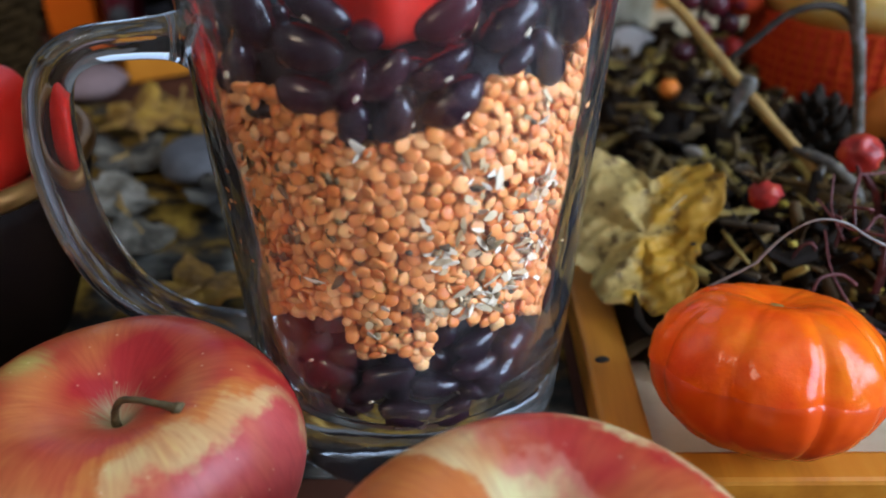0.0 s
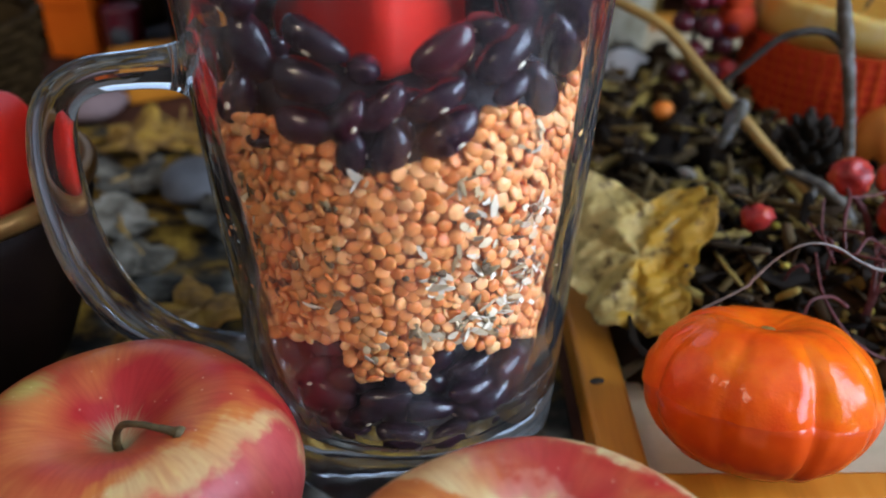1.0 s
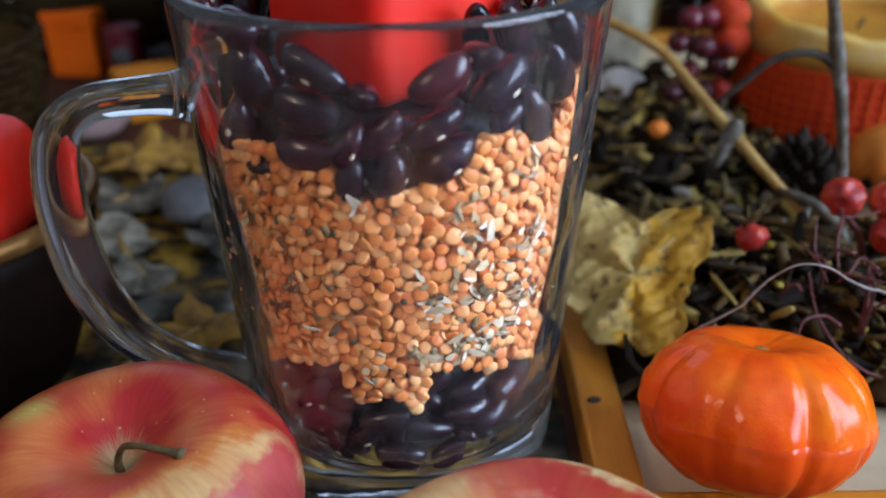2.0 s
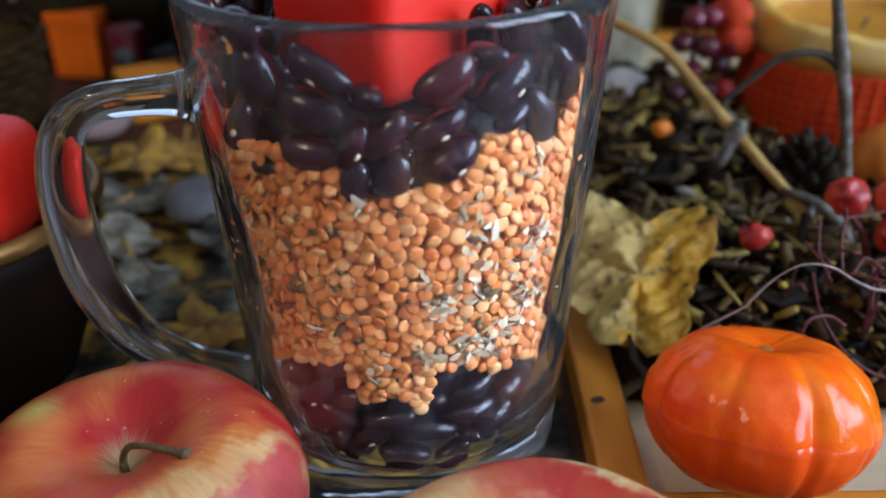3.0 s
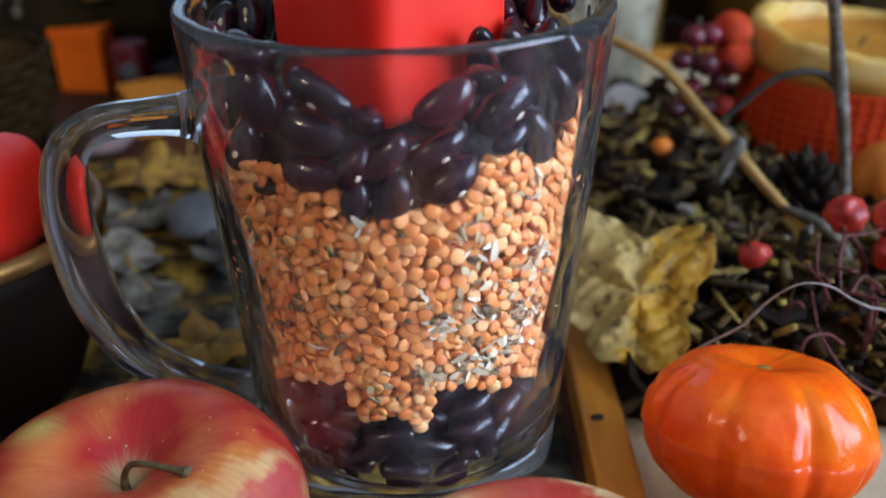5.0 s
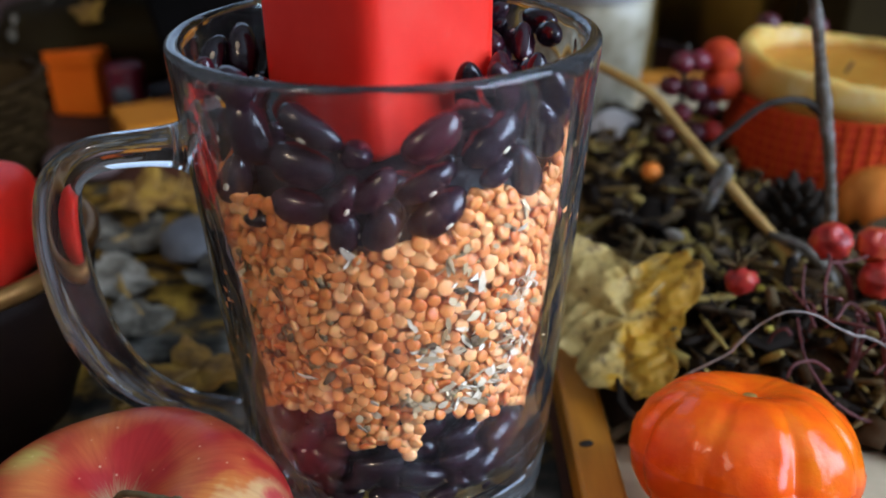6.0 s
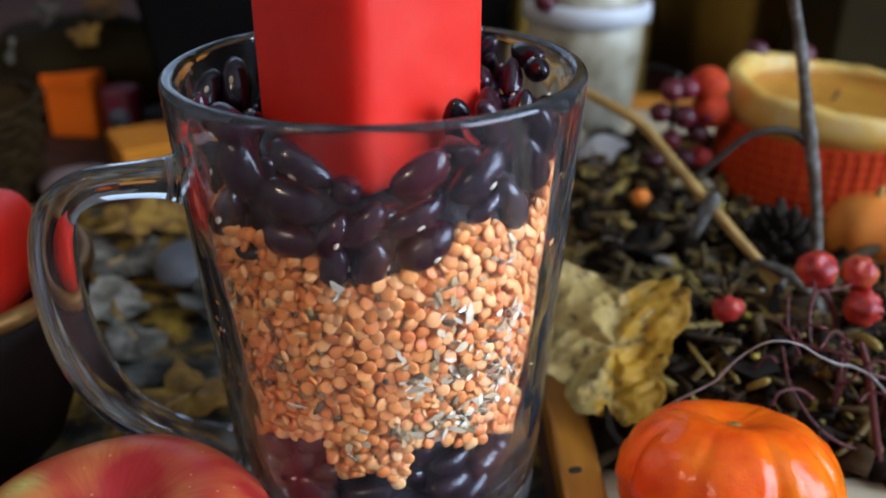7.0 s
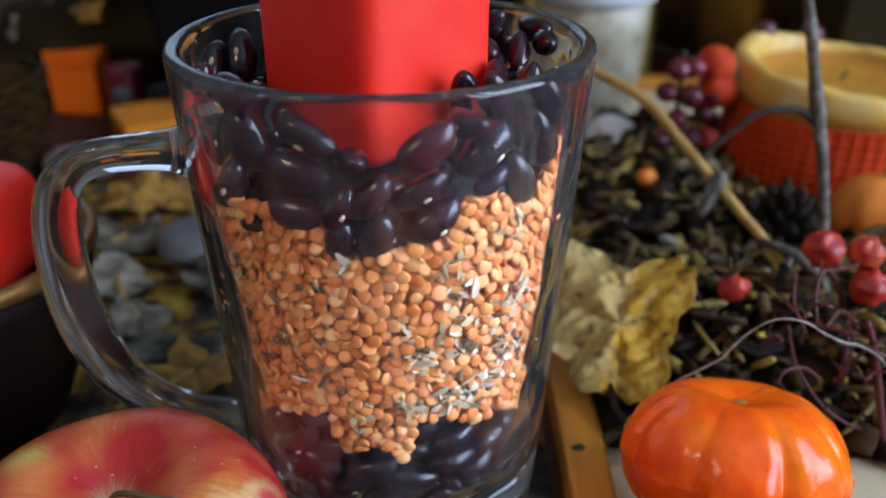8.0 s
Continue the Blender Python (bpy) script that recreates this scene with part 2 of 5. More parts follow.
LEAF_MAPLE = maple_skin()
LEAF_VEIN = mixed("leaf_vein", [(0.3, (0.4, 0.3, 0.12)), (0.7, (0.54, 0.44, 0.22))], 150, rough=0.7)
LEAF_PALE = mixed("pale_dry_leaf", [(0.36, (0.014, 0.010, 0.005)), (0.46, (0.09, 0.074, 0.048)), (0.56, (0.22, 0.19, 0.14)), (0.72, (0.34, 0.31, 0.25))], 75, rough=0.75, bump=0.5, per_object=0.3)
LEAF_OCHRE = mixed("ochre_dry_leaf", [(0.36, (0.018, 0.008, 0.002)), (0.5, (0.2, 0.095, 0.009)), (0.68, (0.42, 0.24, 0.02))], 75, rough=0.7, bump=0.5, per_object=0.3)
LITTER_DARK = mixed("dark_leaf_litter", [(0.1, (0.005, 0.003, 0.002)), (0.6, (0.018, 0.010, 0.004)), (0.95, (0.06, 0.030, 0.009))], 150, spec=0.12, rough=0.75, bump=0.5, island=0.7)
LITTER_TAN = mixed("tan_stalk_litter", [(0.1, (0.035, 0.020, 0.006)), (0.5, (0.14, 0.082, 0.014)), (0.95, (0.42, 0.30, 0.055))], 150, rough=0.75, bump=0.5, island=0.75)
MOSS = mixed("yellow_moss", [(0.1, (0.22, 0.13, 0.012)), (0.5, (0.42, 0.29, 0.02)), (0.9, (0.5, 0.4, 0.06))], 200, rough=0.85, bump=0.5, island=0.7)
STALK = mixed("golden_stalk", [(0.3, (0.29, 0.155, 0.03)), (0.6, (0.47, 0.285, 0.07)), (0.8, (0.56, 0.38, 0.12))], 90, rough=0.55, bump=0.4, stretch=(1, 0.4, 1))
BARK = mixed("grey_bark", [(0.35, (0.035, 0.025, 0.016)), (0.5, (0.11, 0.09, 0.06)), (0.68, (0.26, 0.25, 0.24))], 110, rough=0.7, bump=0.8, bump_scale=300)
BARK_DARK = mixed("dark_bark", [(0.3, (0.015, 0.012, 0.008)), (0.7, (0.06, 0.045, 0.03))], 110, rough=0.75, bump=0.6)
CONE = mixed("black_brown_cone", [(0.3, (0.006, 0.004, 0.002)), (0.7, (0.030, 0.019, 0.010))], 120, spec=0.2, rough=0.75, bump=0.6)
STEM_BROWN = mixed("apple_stem_brown", [(0.3, (0.05, 0.03, 0.01)), (0.6, (0.13, 0.09, 0.03)), (0.8, (0.24, 0.18, 0.08))], 260, rough=0.7, bump=0.5)
RED_STEM = mixed("red_stem", [(0.3, (0.06, 0.009, 0.010)), (0.7, (0.15, 0.028, 0.024))], 200, rough=0.6, bump=0.3)
TENDRIL = mixed("grey_tendril", [(0.3, (0.12, 0.09, 0.07)), (0.7, (0.31, 0.27, 0.24))], 200, rough=0.6, bump=0.3)
ROSEHIP = mixed("rosehip_red", [(0.3, (0.14, 0.005, 0.006)), (0.48, (0.42, 0.020, 0.012)), (0.68, (0.55, 0.12, 0.025))], 130, rough=0.48, bump=0.25, bump_scale=260, per_object=0.2)
HUSK_RED = mixed("papery_red_husk", [(0.3, (0.36, 0.02, 0.006)), (0.7, (0.62, 0.075, 0.012))], 90, rough=0.7, spec=0.2, bump=0.5)
BERRY_DARK = mixed("dark_red_berry", [(0.3, (0.04, 0.003, 0.007)), (0.7, (0.17, 0.010, 0.022))], 120, rough=0.4, per_object=0.4)
ORANGE_SKIN = mixed("orange_skin", [(0.3, (0.72, 0.17, 0.015)), (0.7, (0.8, 0.27, 0.04))], 60, spec=0.25, rough=0.5, bump=0.3)
WRAP_THREAD = mixed("orange_wrap_thread", [(0.3, (0.42, 0.035, 0.003)), (0.7, (0.60, 0.085, 0.006))], 60, spec=0.15, rough=0.8, bump=0.2)
WRAP = mixed("orange_red_wrap", [(0.3, (0.30, 0.012, 0.002)), (0.7, (0.46, 0.034, 0.004))], 60, spec=0.15, rough=0.85, bump=0.3)
YELLOW_WAX = mixed("yellow_wax", [(0.3, (0.40, 0.15, 0.012)), (0.7, (0.52, 0.25, 0.03))], 50, spec=0.3, rough=0.5, bump=0.2, sub=0.3)
PALE_WAX = mixed("pale_wax_rim", [(0.3, (0.58, 0.30, 0.03)), (0.55, (0.64, 0.42, 0.10)), (0.75, (0.68, 0.55, 0.28))], 70, rough=0.5, bump=0.3, sub=0.3)
CREAM = mixed("cream_glaze", [(0.32, (0.2, 0.16, 0.09)), (0.48, (0.42, 0.37, 0.25)), (0.7, (0.56, 0.52, 0.4))], 45, rough=0.4, bump=0.2)
WHITE_GLAZE = mixed("white_glaze", [(0.3, (0.55, 0.55, 0.54)), (0.7, (0.68, 0.68, 0.68))], 30, rough=0.4, bump=0.2)
BLACK = mixed("matt_black", [(0.3, (0.004, 0.0035, 0.003)), (0.7, (0.006, 0.005, 0.0045))], 20, spec=0.03, rough=0.7, bump=0.1)
POT = mixed("dark_brown_glaze", [(0.3, (0.008, 0.004, 0.003)), (0.7, (0.014, 0.007, 0.004))], 40, rough=0.6, spec=0.08, bump=0.15)
COPPER = mixed("worn_golden_rim", [(0.3, (0.18, 0.08, 0.018)), (0.7, (0.36, 0.19, 0.05))], 60, rough=0.4, metal=0.7, bump=0.2)
STONE = mixed("grey_stone", [(0.3, (0.07, 0.07, 0.073)), (0.7, (0.12, 0.12, 0.126))], 90, rough=0.75, bump=0.4)
MUSTARD = mixed("mustard_cloth", [(0.3, (0.20, 0.11, 0.008)), (0.7, (0.30, 0.17, 0.012))], 14, rough=0.9, bump=0.4, bump_scale=700)
BROWN_BOX = mixed("dark_brown_card", [(0.3, (0.022, 0.014, 0.006)), (0.7, (0.03, 0.021, 0.007))], 20, spec=0.05, rough=0.9)
WICKER = mixed("dark_wicker", [(0.3, (0.014, 0.007, 0.002)), (0.7, (0.05, 0.028, 0.009))], 130, spec=0.05, rough=0.8, bump=0.4, island=0.4)
ORANGE_BOX = mixed("orange_card", [(0.3, (0.86, 0.13, 0.004)), (0.7, (0.92, 0.17, 0.006))], 30, spec=0.1, rough=0.7)
AMBER = mixed("amber_card", [(0.3, (0.46, 0.15, 0.010)), (0.7, (0.56, 0.20, 0.015))], 30, spec=0.1, rough=0.7)
PINK = mixed("dusty_pink", [(0.3, (0.13, 0.08, 0.07)), (0.7, (0.22, 0.14, 0.13))], 50, rough=0.8)
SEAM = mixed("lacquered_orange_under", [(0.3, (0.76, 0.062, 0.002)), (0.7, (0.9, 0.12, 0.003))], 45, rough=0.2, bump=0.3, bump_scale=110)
DARK_DRY = mixed("dark_dry_matter", [(0.3, (0.02, 0.014, 0.008)), (0.6, (0.09, 0.06, 0.03)), (0.8, (0.2, 0.15, 0.06))], 120, rough=0.8, bump=0.6)


# ---- building helpers ----
def part(name, bm, material, parent=None, label="", smooth=True):
    me = bpy.data.meshes.new(name)
    bm.to_mesh(me)
    bm.free()
    me.materials.append(material)
    if smooth:
        me.polygons.foreach_set("use_smooth", [True] * len(me.polygons))
    ob = new(name, me)
    if parent:
        ob.parent = parent
    if label:
        ob["label"] = label
    return ob


def thing(name, x, y, z, label, category, group="", rz=0.0):
    ob = new(name)
    ob.empty_display_size = 0.01
    ob.matrix_world = pose(x, y, z, 0, 0, rz)
    return tagged(ob, label, category, group)


def lathe(profile, n=96, closed=False, shape=None):
    """Turns (radius, height) pairs round the z axis; shape(angle, i) scales the radius."""
    bm = bmesh.new()
    rings = []
    for i, (r, z) in enumerate(profile):
        if r < 1e-6:
            rings.append([bm.verts.new((0, 0, z))])
        else:
            ring = []
            for k in range(n):
                a = 2 * math.pi * k / n
                q = r * (shape(a, i) if shape else 1)
                ring.append(bm.verts.new((q * math.cos(a), q * math.sin(a), z)))
            rings.append(ring)
    pairs = list(zip(rings, rings[1:]))
    if closed:
        pairs.append((rings[-1], rings[0]))
    for a, b in pairs:
        if len(a) == 1 and len(b) == 1:
            continue
        for k in range(n):
            j = (k + 1) % n
            if len(a) == 1:
                bm.faces.new((a[0], b[k], b[j]))
            elif len(b) == 1:
                bm.faces.new((a[k], a[j], b[0]))
            else:
                bm.faces.new((a[k], a[j], b[j], b[k]))
    bmesh.ops.recalc_face_normals(bm, faces=bm.faces)
    return bm


def smooth_path(points, per=6):
    """A Catmull-Rom curve through the points (tuples of any length)."""
    p = [np.array(q, float) for q in points]
    p = [2 * p[0] - p[1]] + p + [2 * p[-1] - p[-2]]
    out = []
    for i in range(1, len(p) - 2):
        for k in range(per):
            t = k / per
            out.append(0.5 * (2 * p[i] + (p[i + 1] - p[i - 1]) * t + (2 * p[i - 1] - 5 * p[i] + 4 * p[i + 1] - p[i + 2]) * t * t
                              + (3 * p[i] - p[i - 1] - 3 * p[i + 1] + p[i + 2]) * t ** 3))
    out.append(p[-2])
    return out


def tube(points, n=10, per=6, bm=None, flat=1.0, rough=0.0, square=1.0):
    """A round stem through (x, y, z, radius) points, capped at both ends."""
    bm = bm or bmesh.new()
    path = smooth_path(points, per)
    rings, side = [], None
    for i, q in enumerate(path):
        a, b = path[max(i - 1, 0)], path[min(i + 1, len(path) - 1)]
        d = Vector(b[:3] - a[:3]).normalized()
        if side is None:
            side = d.cross(Vector((0, 0, 1)) if abs(d.z) < 0.9 else Vector((0, 1, 0)))
        side = (side - d * side.dot(d)).normalized()
        nrm = side.cross(d)
        ring = []
        for k in range(n):
            ang = 2 * math.pi * k / n
            r = q[3] * (1 + rough * random.uniform(-1, 1))
            c, s_ = math.cos(ang), math.sin(ang)
            c, s_ = math.copysign(abs(c) ** square, c), math.copysign(abs(s_) ** square, s_)
            ring.append(bm.verts.new(Vector(q[:3]) + side * (r * flat * c) + nrm * (r * s_)))
        rings.append(ring)
    for a, b in zip(rings, rings[1:]):
        for k in range(n):
            bm.faces.new((a[k], a[(k + 1) % n], b[(k + 1) % n], b[k]))
    bm.faces.new(rings[0][::-1])
    bm.faces.new(rings[-1])
    bmesh.ops.recalc_face_normals(bm, faces=bm.faces)
    return bm


def block(x0, x1, y0, y1, z0, z1, bevel=0.0, seg=2):
    bm = bmesh.new()
    bmesh.ops.create_cube(bm, size=1)
    for v in bm.verts:
        v.co = Vector((x0 + (v.co.x + 0.5) * (x1 - x0), y0 + (v.co.y + 0.5) * (y1 - y0), z0 + (v.co.z + 0.5) * (z1 - z0)))
    if bevel:
        bmesh.ops.bevel(bm, geom=bm.edges[:], offset=bevel, segments=seg, affect="EDGES", profile=0.5)
    return bm


# ---- room and table ----
def structure(name, bm, material, label, category, parent=None):
    return tagged(part(name, bm, material, parent, smooth=False), label, category, kind="structure")


structure("floor", block(-1.6, 1.3, -1.8, 2.0, -0.80, -0.75), FLOOR, "brown wooden floor under the table", "floor")
structure("ceiling", block(-1.7, 1.4, -1.9, 2.1, 1.75, 1.80), CEIL, "plain white painted ceiling", "ceiling")
structure("wall_south", block(-1.7, 1.4, -1.9, -1.8, -0.75, 1.75), WALL, "warm painted wall", "wall")
structure("wall_west", block(-1.7, -1.6, -1.8, 2.0, -0.75, 1.75), WALL, "warm painted wall", "wall")


def wall_with_opening(pieces):
    whole = bmesh.new()
    for box in pieces:
        piece = block(*box)
        tmp = bpy.data.meshes.new("tmp")
        piece.to_mesh(tmp)
        piece.free()
        whole.from_mesh(tmp)
        bpy.data.meshes.remove(tmp)
    return whole


structure("wall_east", wall_with_opening([(1.3, 1.4, y0, y1, z0, z1) for y0, y1, z0, z1 in ((-1.8, -1.0, -0.75, 1.75), (0.3, 2.0, -0.75, 1.75), (-1.0, 0.3, -0.75, 0.14), (-1.0, 0.3, 1.38, 1.75))]),
          WALL, "warm painted wall with a window opening", "wall")
structure("wall_north", wall_with_opening([(x0, x1, 2.0, 2.1, z0, z1) for x0, x1, z0, z1 in ((-1.7, -1.2, -0.75, 1.75), (1.0, 1.4, -0.75, 1.75), (-1.2, 1.0, -0.75, 0.36), (-1.2, 1.0, 1.24, 1.75))]),
          WALL, "warm painted wall with a wide window opening behind the table", "wall")

table = thing("table", 0, 0.4, -0.75, "dark reddish brown wooden table carrying the autumn decoration", "table")
tt = part("tabletop", block(-0.75, 0.75, -0.75, 1.05, 0.715, 0.7484, 0.004), TABLE, table, smooth=False)
for lx in (-0.68, 0.68):
    for ly in (-0.68, 0.98):
        part("leg", block(lx - 0.03, lx + 0.03, ly - 0.03, ly + 0.03, 0, 0.715, 0.003), TABLE, table, smooth=False)

cloth_top = tagged(part("tablecloth", block(-0.42, 0.040, 0.173, 0.455, -0.0015, 0.0, 0.0006), TABLECLOTH, smooth=False), "pale grey tablecloth printed with dark and ochre leaves", "tablecloth")

# ---- tray ----
tray = thing("wooden_tray", 0.1, 0.3, 0, "honey-coloured wooden tray with a pale bottom on the table", "tray")
def tray_part(name, x0, x1, y0, y1, z0, z1, m, b=0.0015):
    return part(name, block(x0 - 0.1, x1 - 0.1, y0 - 0.3, y1 - 0.3, z0, z1, b), m, tray, smooth=False)
tray_part("tray_floor", 0.0560, 0.33, 0.168, 0.62, 0.001, 0.005, PALE_BOARD, 0)
tray_part("side_rail", 0.0430, 0.0565, 0.1576, 0.635, 0, 0.0135, WOOD)
tray_part("front_rail", 0.0570, 0.33, 0.1576, 0.1690, 0, 0.0135, WOOD)
tray_part("back_rail", 0.0570, 0.33, 0.6200, 0.6345, 0, 0.0135, WOOD)

part("knot", lathe([(0, 0.0), (0.0022, 0.0001), (0.0016, 0.0006), (0, 0.0007)], 16, shape=lambda a, i: 1 + 0.2 * math.sin(2 * a + 1)), BARK_DARK, tray, "dark knot in the wood").location = (0.0478 - 0.1, 0.2075 - 0.3, 0.0132)

# ---- glass mug ----
MX, MY = -0.0108, 0.2072
mug = thing("glass_mug", MX, MY, 0, "clear thick glass mug with handle filled with beans and lentils", "mug")
def outer_r(z):
    return 0.0431 + 0.0098 * (z / 0.145) ** 0.9
def inner_r(z):
    return outer_r(z) - 0.0037 - 0.0038 * (1 - z / 0.145)
prof = [(0, 0.004), (0.030, 0.004), (0.034, 0.0005), (0.0385, 0.0), (0.0415, 0.0018), (outer_r(0.006), 0.006)]
prof += [(outer_r(z), z) for z in np.linspace(0.02, 0.140, 10)]
prof += [(0.0508 + 0.0019 * math.cos(a), 0.1432 + 0.0018 * math.sin(a)) for a in np.linspace(0.05, math.pi - 0.15, 11)]
prof += [(inner_r(z), z) for z in np.linspace(0.139, 0.034, 10)]
prof += [(inner_r(0.027) - 0.0006, 0.027), (inner_r(0.022) - 0.0025, 0.0215), (0.030, 0.0186), (0, 0.018)]
body = part("body", lathe(prof, 128), GLASS, mug)
hand = [(-0.0500, -0.006, 0.1165, 0.0076), (-0.0545, -0.0075, 0.1170, 0.0054), (-0.064, -0.008, 0.1165, 0.0046), (-0.075, -0.0085, 0.1148, 0.0047), (-0.0835, -0.0085, 0.1085, 0.0053),
        (-0.0872, -0.0085, 0.096, 0.0060), (-0.0876, -0.0085, 0.079, 0.0064), (-0.0848, -0.008, 0.061, 0.0064), (-0.0775, -0.007, 0.045, 0.0060),
        (-0.0655, -0.005, 0.034, 0.0054), (-0.0545, -0.003, 0.028, 0.0062), (-0.0446, -0.002, 0.023, 0.0090)]
handle = part("handle", tube(hand, 32, 6, square=0.8), GLASS, mug)
body.visible_shadow = handle.visible_shadow = False

# ---- red candle in the mug ----
candle = thing("red_candle", -0.0124, 0.2055, 0.1195, "red square pillar candle standing in the beans", "candle", rz=45)
part("wax", block(-0.0212, 0.0212, -0.0212, 0.0212, 0, 0.095, 0.0055, 5), RED_WAX, candle)
part("wick", tube([(0, 0, 0.094, 0.0008), (0.001, 0, 0.099, 0.0008), (0.003, 0, 0.103, 0.0007)], 6), DARK_DRY, candle, "charred black wick")


# ---- pumpkin ----
def ribs(a, i):
    c = abs(math.sin(a * 4.5 + 0.55 + 0.22 * math.sin(2 * a + 0.8)))
    return 1 - (0.055 + 0.02 * math.sin(3 * a)) * (1 - min(1, c * 1.5)) ** 1.5 + 0.014 * math.sin(2 * a + 1) + 0.008 * math.sin(5 * a + i * 0.17)


def dented(bm):
    """Shallow uneven dents in the lacquered skin."""
    for v in bm.verts:
        v.co *= 1 + 0.022 * noise.noise(v.co * 70) + 0.012 * noise.noise(v.co * 200) - 0.012 * max(0, 0.22 - abs(noise.noise(v.co * 120 + Vector((5, 0, 0))))) / 0.22
    return bm


PH, PR = 0.0212, 0.0302
pump = thing("ornamental_pumpkin", 0.0835, 0.1735, 0.0352, "small glossy orange lacquered ornamental pumpkin resting on the tray rail", "pumpkin")
pr = []
for k in range(37):
    a = -math.pi / 2 + math.pi * k / 36
    r = PR * math.cos(a) ** 0.8 if 0 < k < 36 else 0
    z = PH + PH * math.sin(a)
    z += 0.003 * max(0, 1 - r / 0.014) if a < 0 else -0.0055 * max(0, 1 - r / 0.017) ** 1.3
    pr.append((r, z - PH))
pump.matrix_world = pose(0.0842, 0.1765, 0.0356, -19, 4, 0)
upper = part("upper_shell", dented(lathe(pr[18:], 144, shape=ribs)), PUMPKIN, pump)
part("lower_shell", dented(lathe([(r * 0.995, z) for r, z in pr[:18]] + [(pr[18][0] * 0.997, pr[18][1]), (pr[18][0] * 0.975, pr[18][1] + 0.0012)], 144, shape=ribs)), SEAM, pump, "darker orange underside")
part("stem_scar", lathe([(0, pr[-1][1] - 0.001), (0.0024, pr[-1][1] + 0.0002), (0.0016, pr[-1][1] + 0.0012), (0, pr[-1][1] + 0.0008)], 14), STALK, upper, "small brown stem scar")


# ---- apples ----
def apple_profile(R, H):
    out = []
    for k in range(49):
        a = -math.pi / 2 + math.pi * k / 48
        r = R * math.cos(a) ** 0.85 * (1 + 0.06 * math.sin(a)) if 0 < k < 48 else 0
        z = H * 0.5 + H * 0.5 * math.sin(a)
        q = r / R
        if a > 0:
            z -= 0.30 * H * max(0, 1 - q / 0.85) ** 1.8
        else:
            z += 0.16 * H * max(0, 1 - q / 0.5) ** 1.6
        out.append((r, z))
    return out


def apple_wave(a, i):
    return 1 + 0.012 * math.sin(5 * a + 0.6) + 0.014 * math.sin(2 * a + 0.4)


apple_a = thing("apple", -0.0752, 0.1485, -0.0015, "red apple with yellow streaks and a brown stem on the table", "apple", "apples before the mug")
part("skin", lathe(apple_profile(0.0408, 0.0610), 96, shape=apple_wave), APPLE_A, apple_a)
part("stem", tube([(-0.0005, 0, 0.0405, 0.0014), (0.0, -0.001, 0.0475, 0.0009), (0.003, -0.0025, 0.0530, 0.0008), (0.0085, -0.0045, 0.0548, 0.0008), (0.0150, -0.0062, 0.0546, 0.0010), (0.0168, -0.0066, 0.0543, 0.0017), (0.0180, -0.0068, 0.0541, 0.0015)], 9, rough=0.09), STEM_BROWN, apple_a, "bent brown stem")
apple_b = thing("apple", 0.0170, 0.0960, -0.0015, "red and yellow blushed apple on the table", "apple", "apples before the mug")
part("skin", lathe(apple_profile(0.0450, 0.0735), 96, shape=apple_wave), APPLE_B, apple_b)

# ---- filling of the mug ----
rng = random.Random(5)


def wall_point(theta, z, inset):
    """A place inside the mug's wall, and the directions round, up and out there."""
    a = radians(theta)
    r = inner_r(z) - inset
    out = Vector((math.cos(a), math.sin(a), 0))
    return Vector((MX, MY, z)) + out * r, Vector((-math.sin(a), math.cos(a), 0)), Vector((0, 0, 1)), out


TOP_A = [-180, -147, -134, -121, -115, -103.5, -102.5, -94, -86, -78.6, -73.6, -67.7, -64.3, -55, -48, -40, -30, -27, 0, 180]
TOP_Z = [0.113, 0.1126, 0.1149, 0.1162, 0.1130, 0.1124, 0.1066, 0.1056, 0.1078, 0.1089, 0.1099, 0.1120, 0.1187, 0.1189, 0.1150, 0.1131, 0.1178, 0.1228, 0.118, 0.113]
LOW_A = [-180, -140, -134, -121, -107.5, -106, -99, -94, -90, -86, -83, -81, -79.5, -70, -63, -55, -48, -36, -20, 0, 180]
LOW_Z = [0.057, 0.0500, 0.0540, 0.0565, 0.0575, 0.0465, 0.0455, 0.0490, 0.0485, 0.0460, 0.0440, 0.0485, 0.0580, 0.0570, 0.0545, 0.0505, 0.0535, 0.0490, 0.047, 0.055, 0.057]


def lentil_top(th):
    return float(np.interp(th, TOP_A, TOP_Z))


def lentil_low(th):
    return float(np.interp(th, LOW_A, LOW_Z))


def lentil_mesh(n=10):
    verts, faces = [(0, 0, -1)], []
    for z, r in ((-0.76, 0.72), (0.0, 1.0), (0.76, 0.72)):
        verts += [(r * math.cos(2 * math.pi * k / n), r * math.sin(2 * math.pi * k / n), z) for k in range(n)]
    verts.append((0, 0, 1))
    for k in range(n):
        j = (k + 1) % n
        faces.append((0, 1 + j, 1 + k))
        for q in (0, 1):
            faces.append((1 + q * n + k, 1 + q * n + j, 1 + (q + 1) * n + j, 1 + (q + 1) * n + k))
        faces.append((1 + 2 * n + k, 1 + 2 * n + j, 1 + 3 * n))
    return np.array(verts), faces


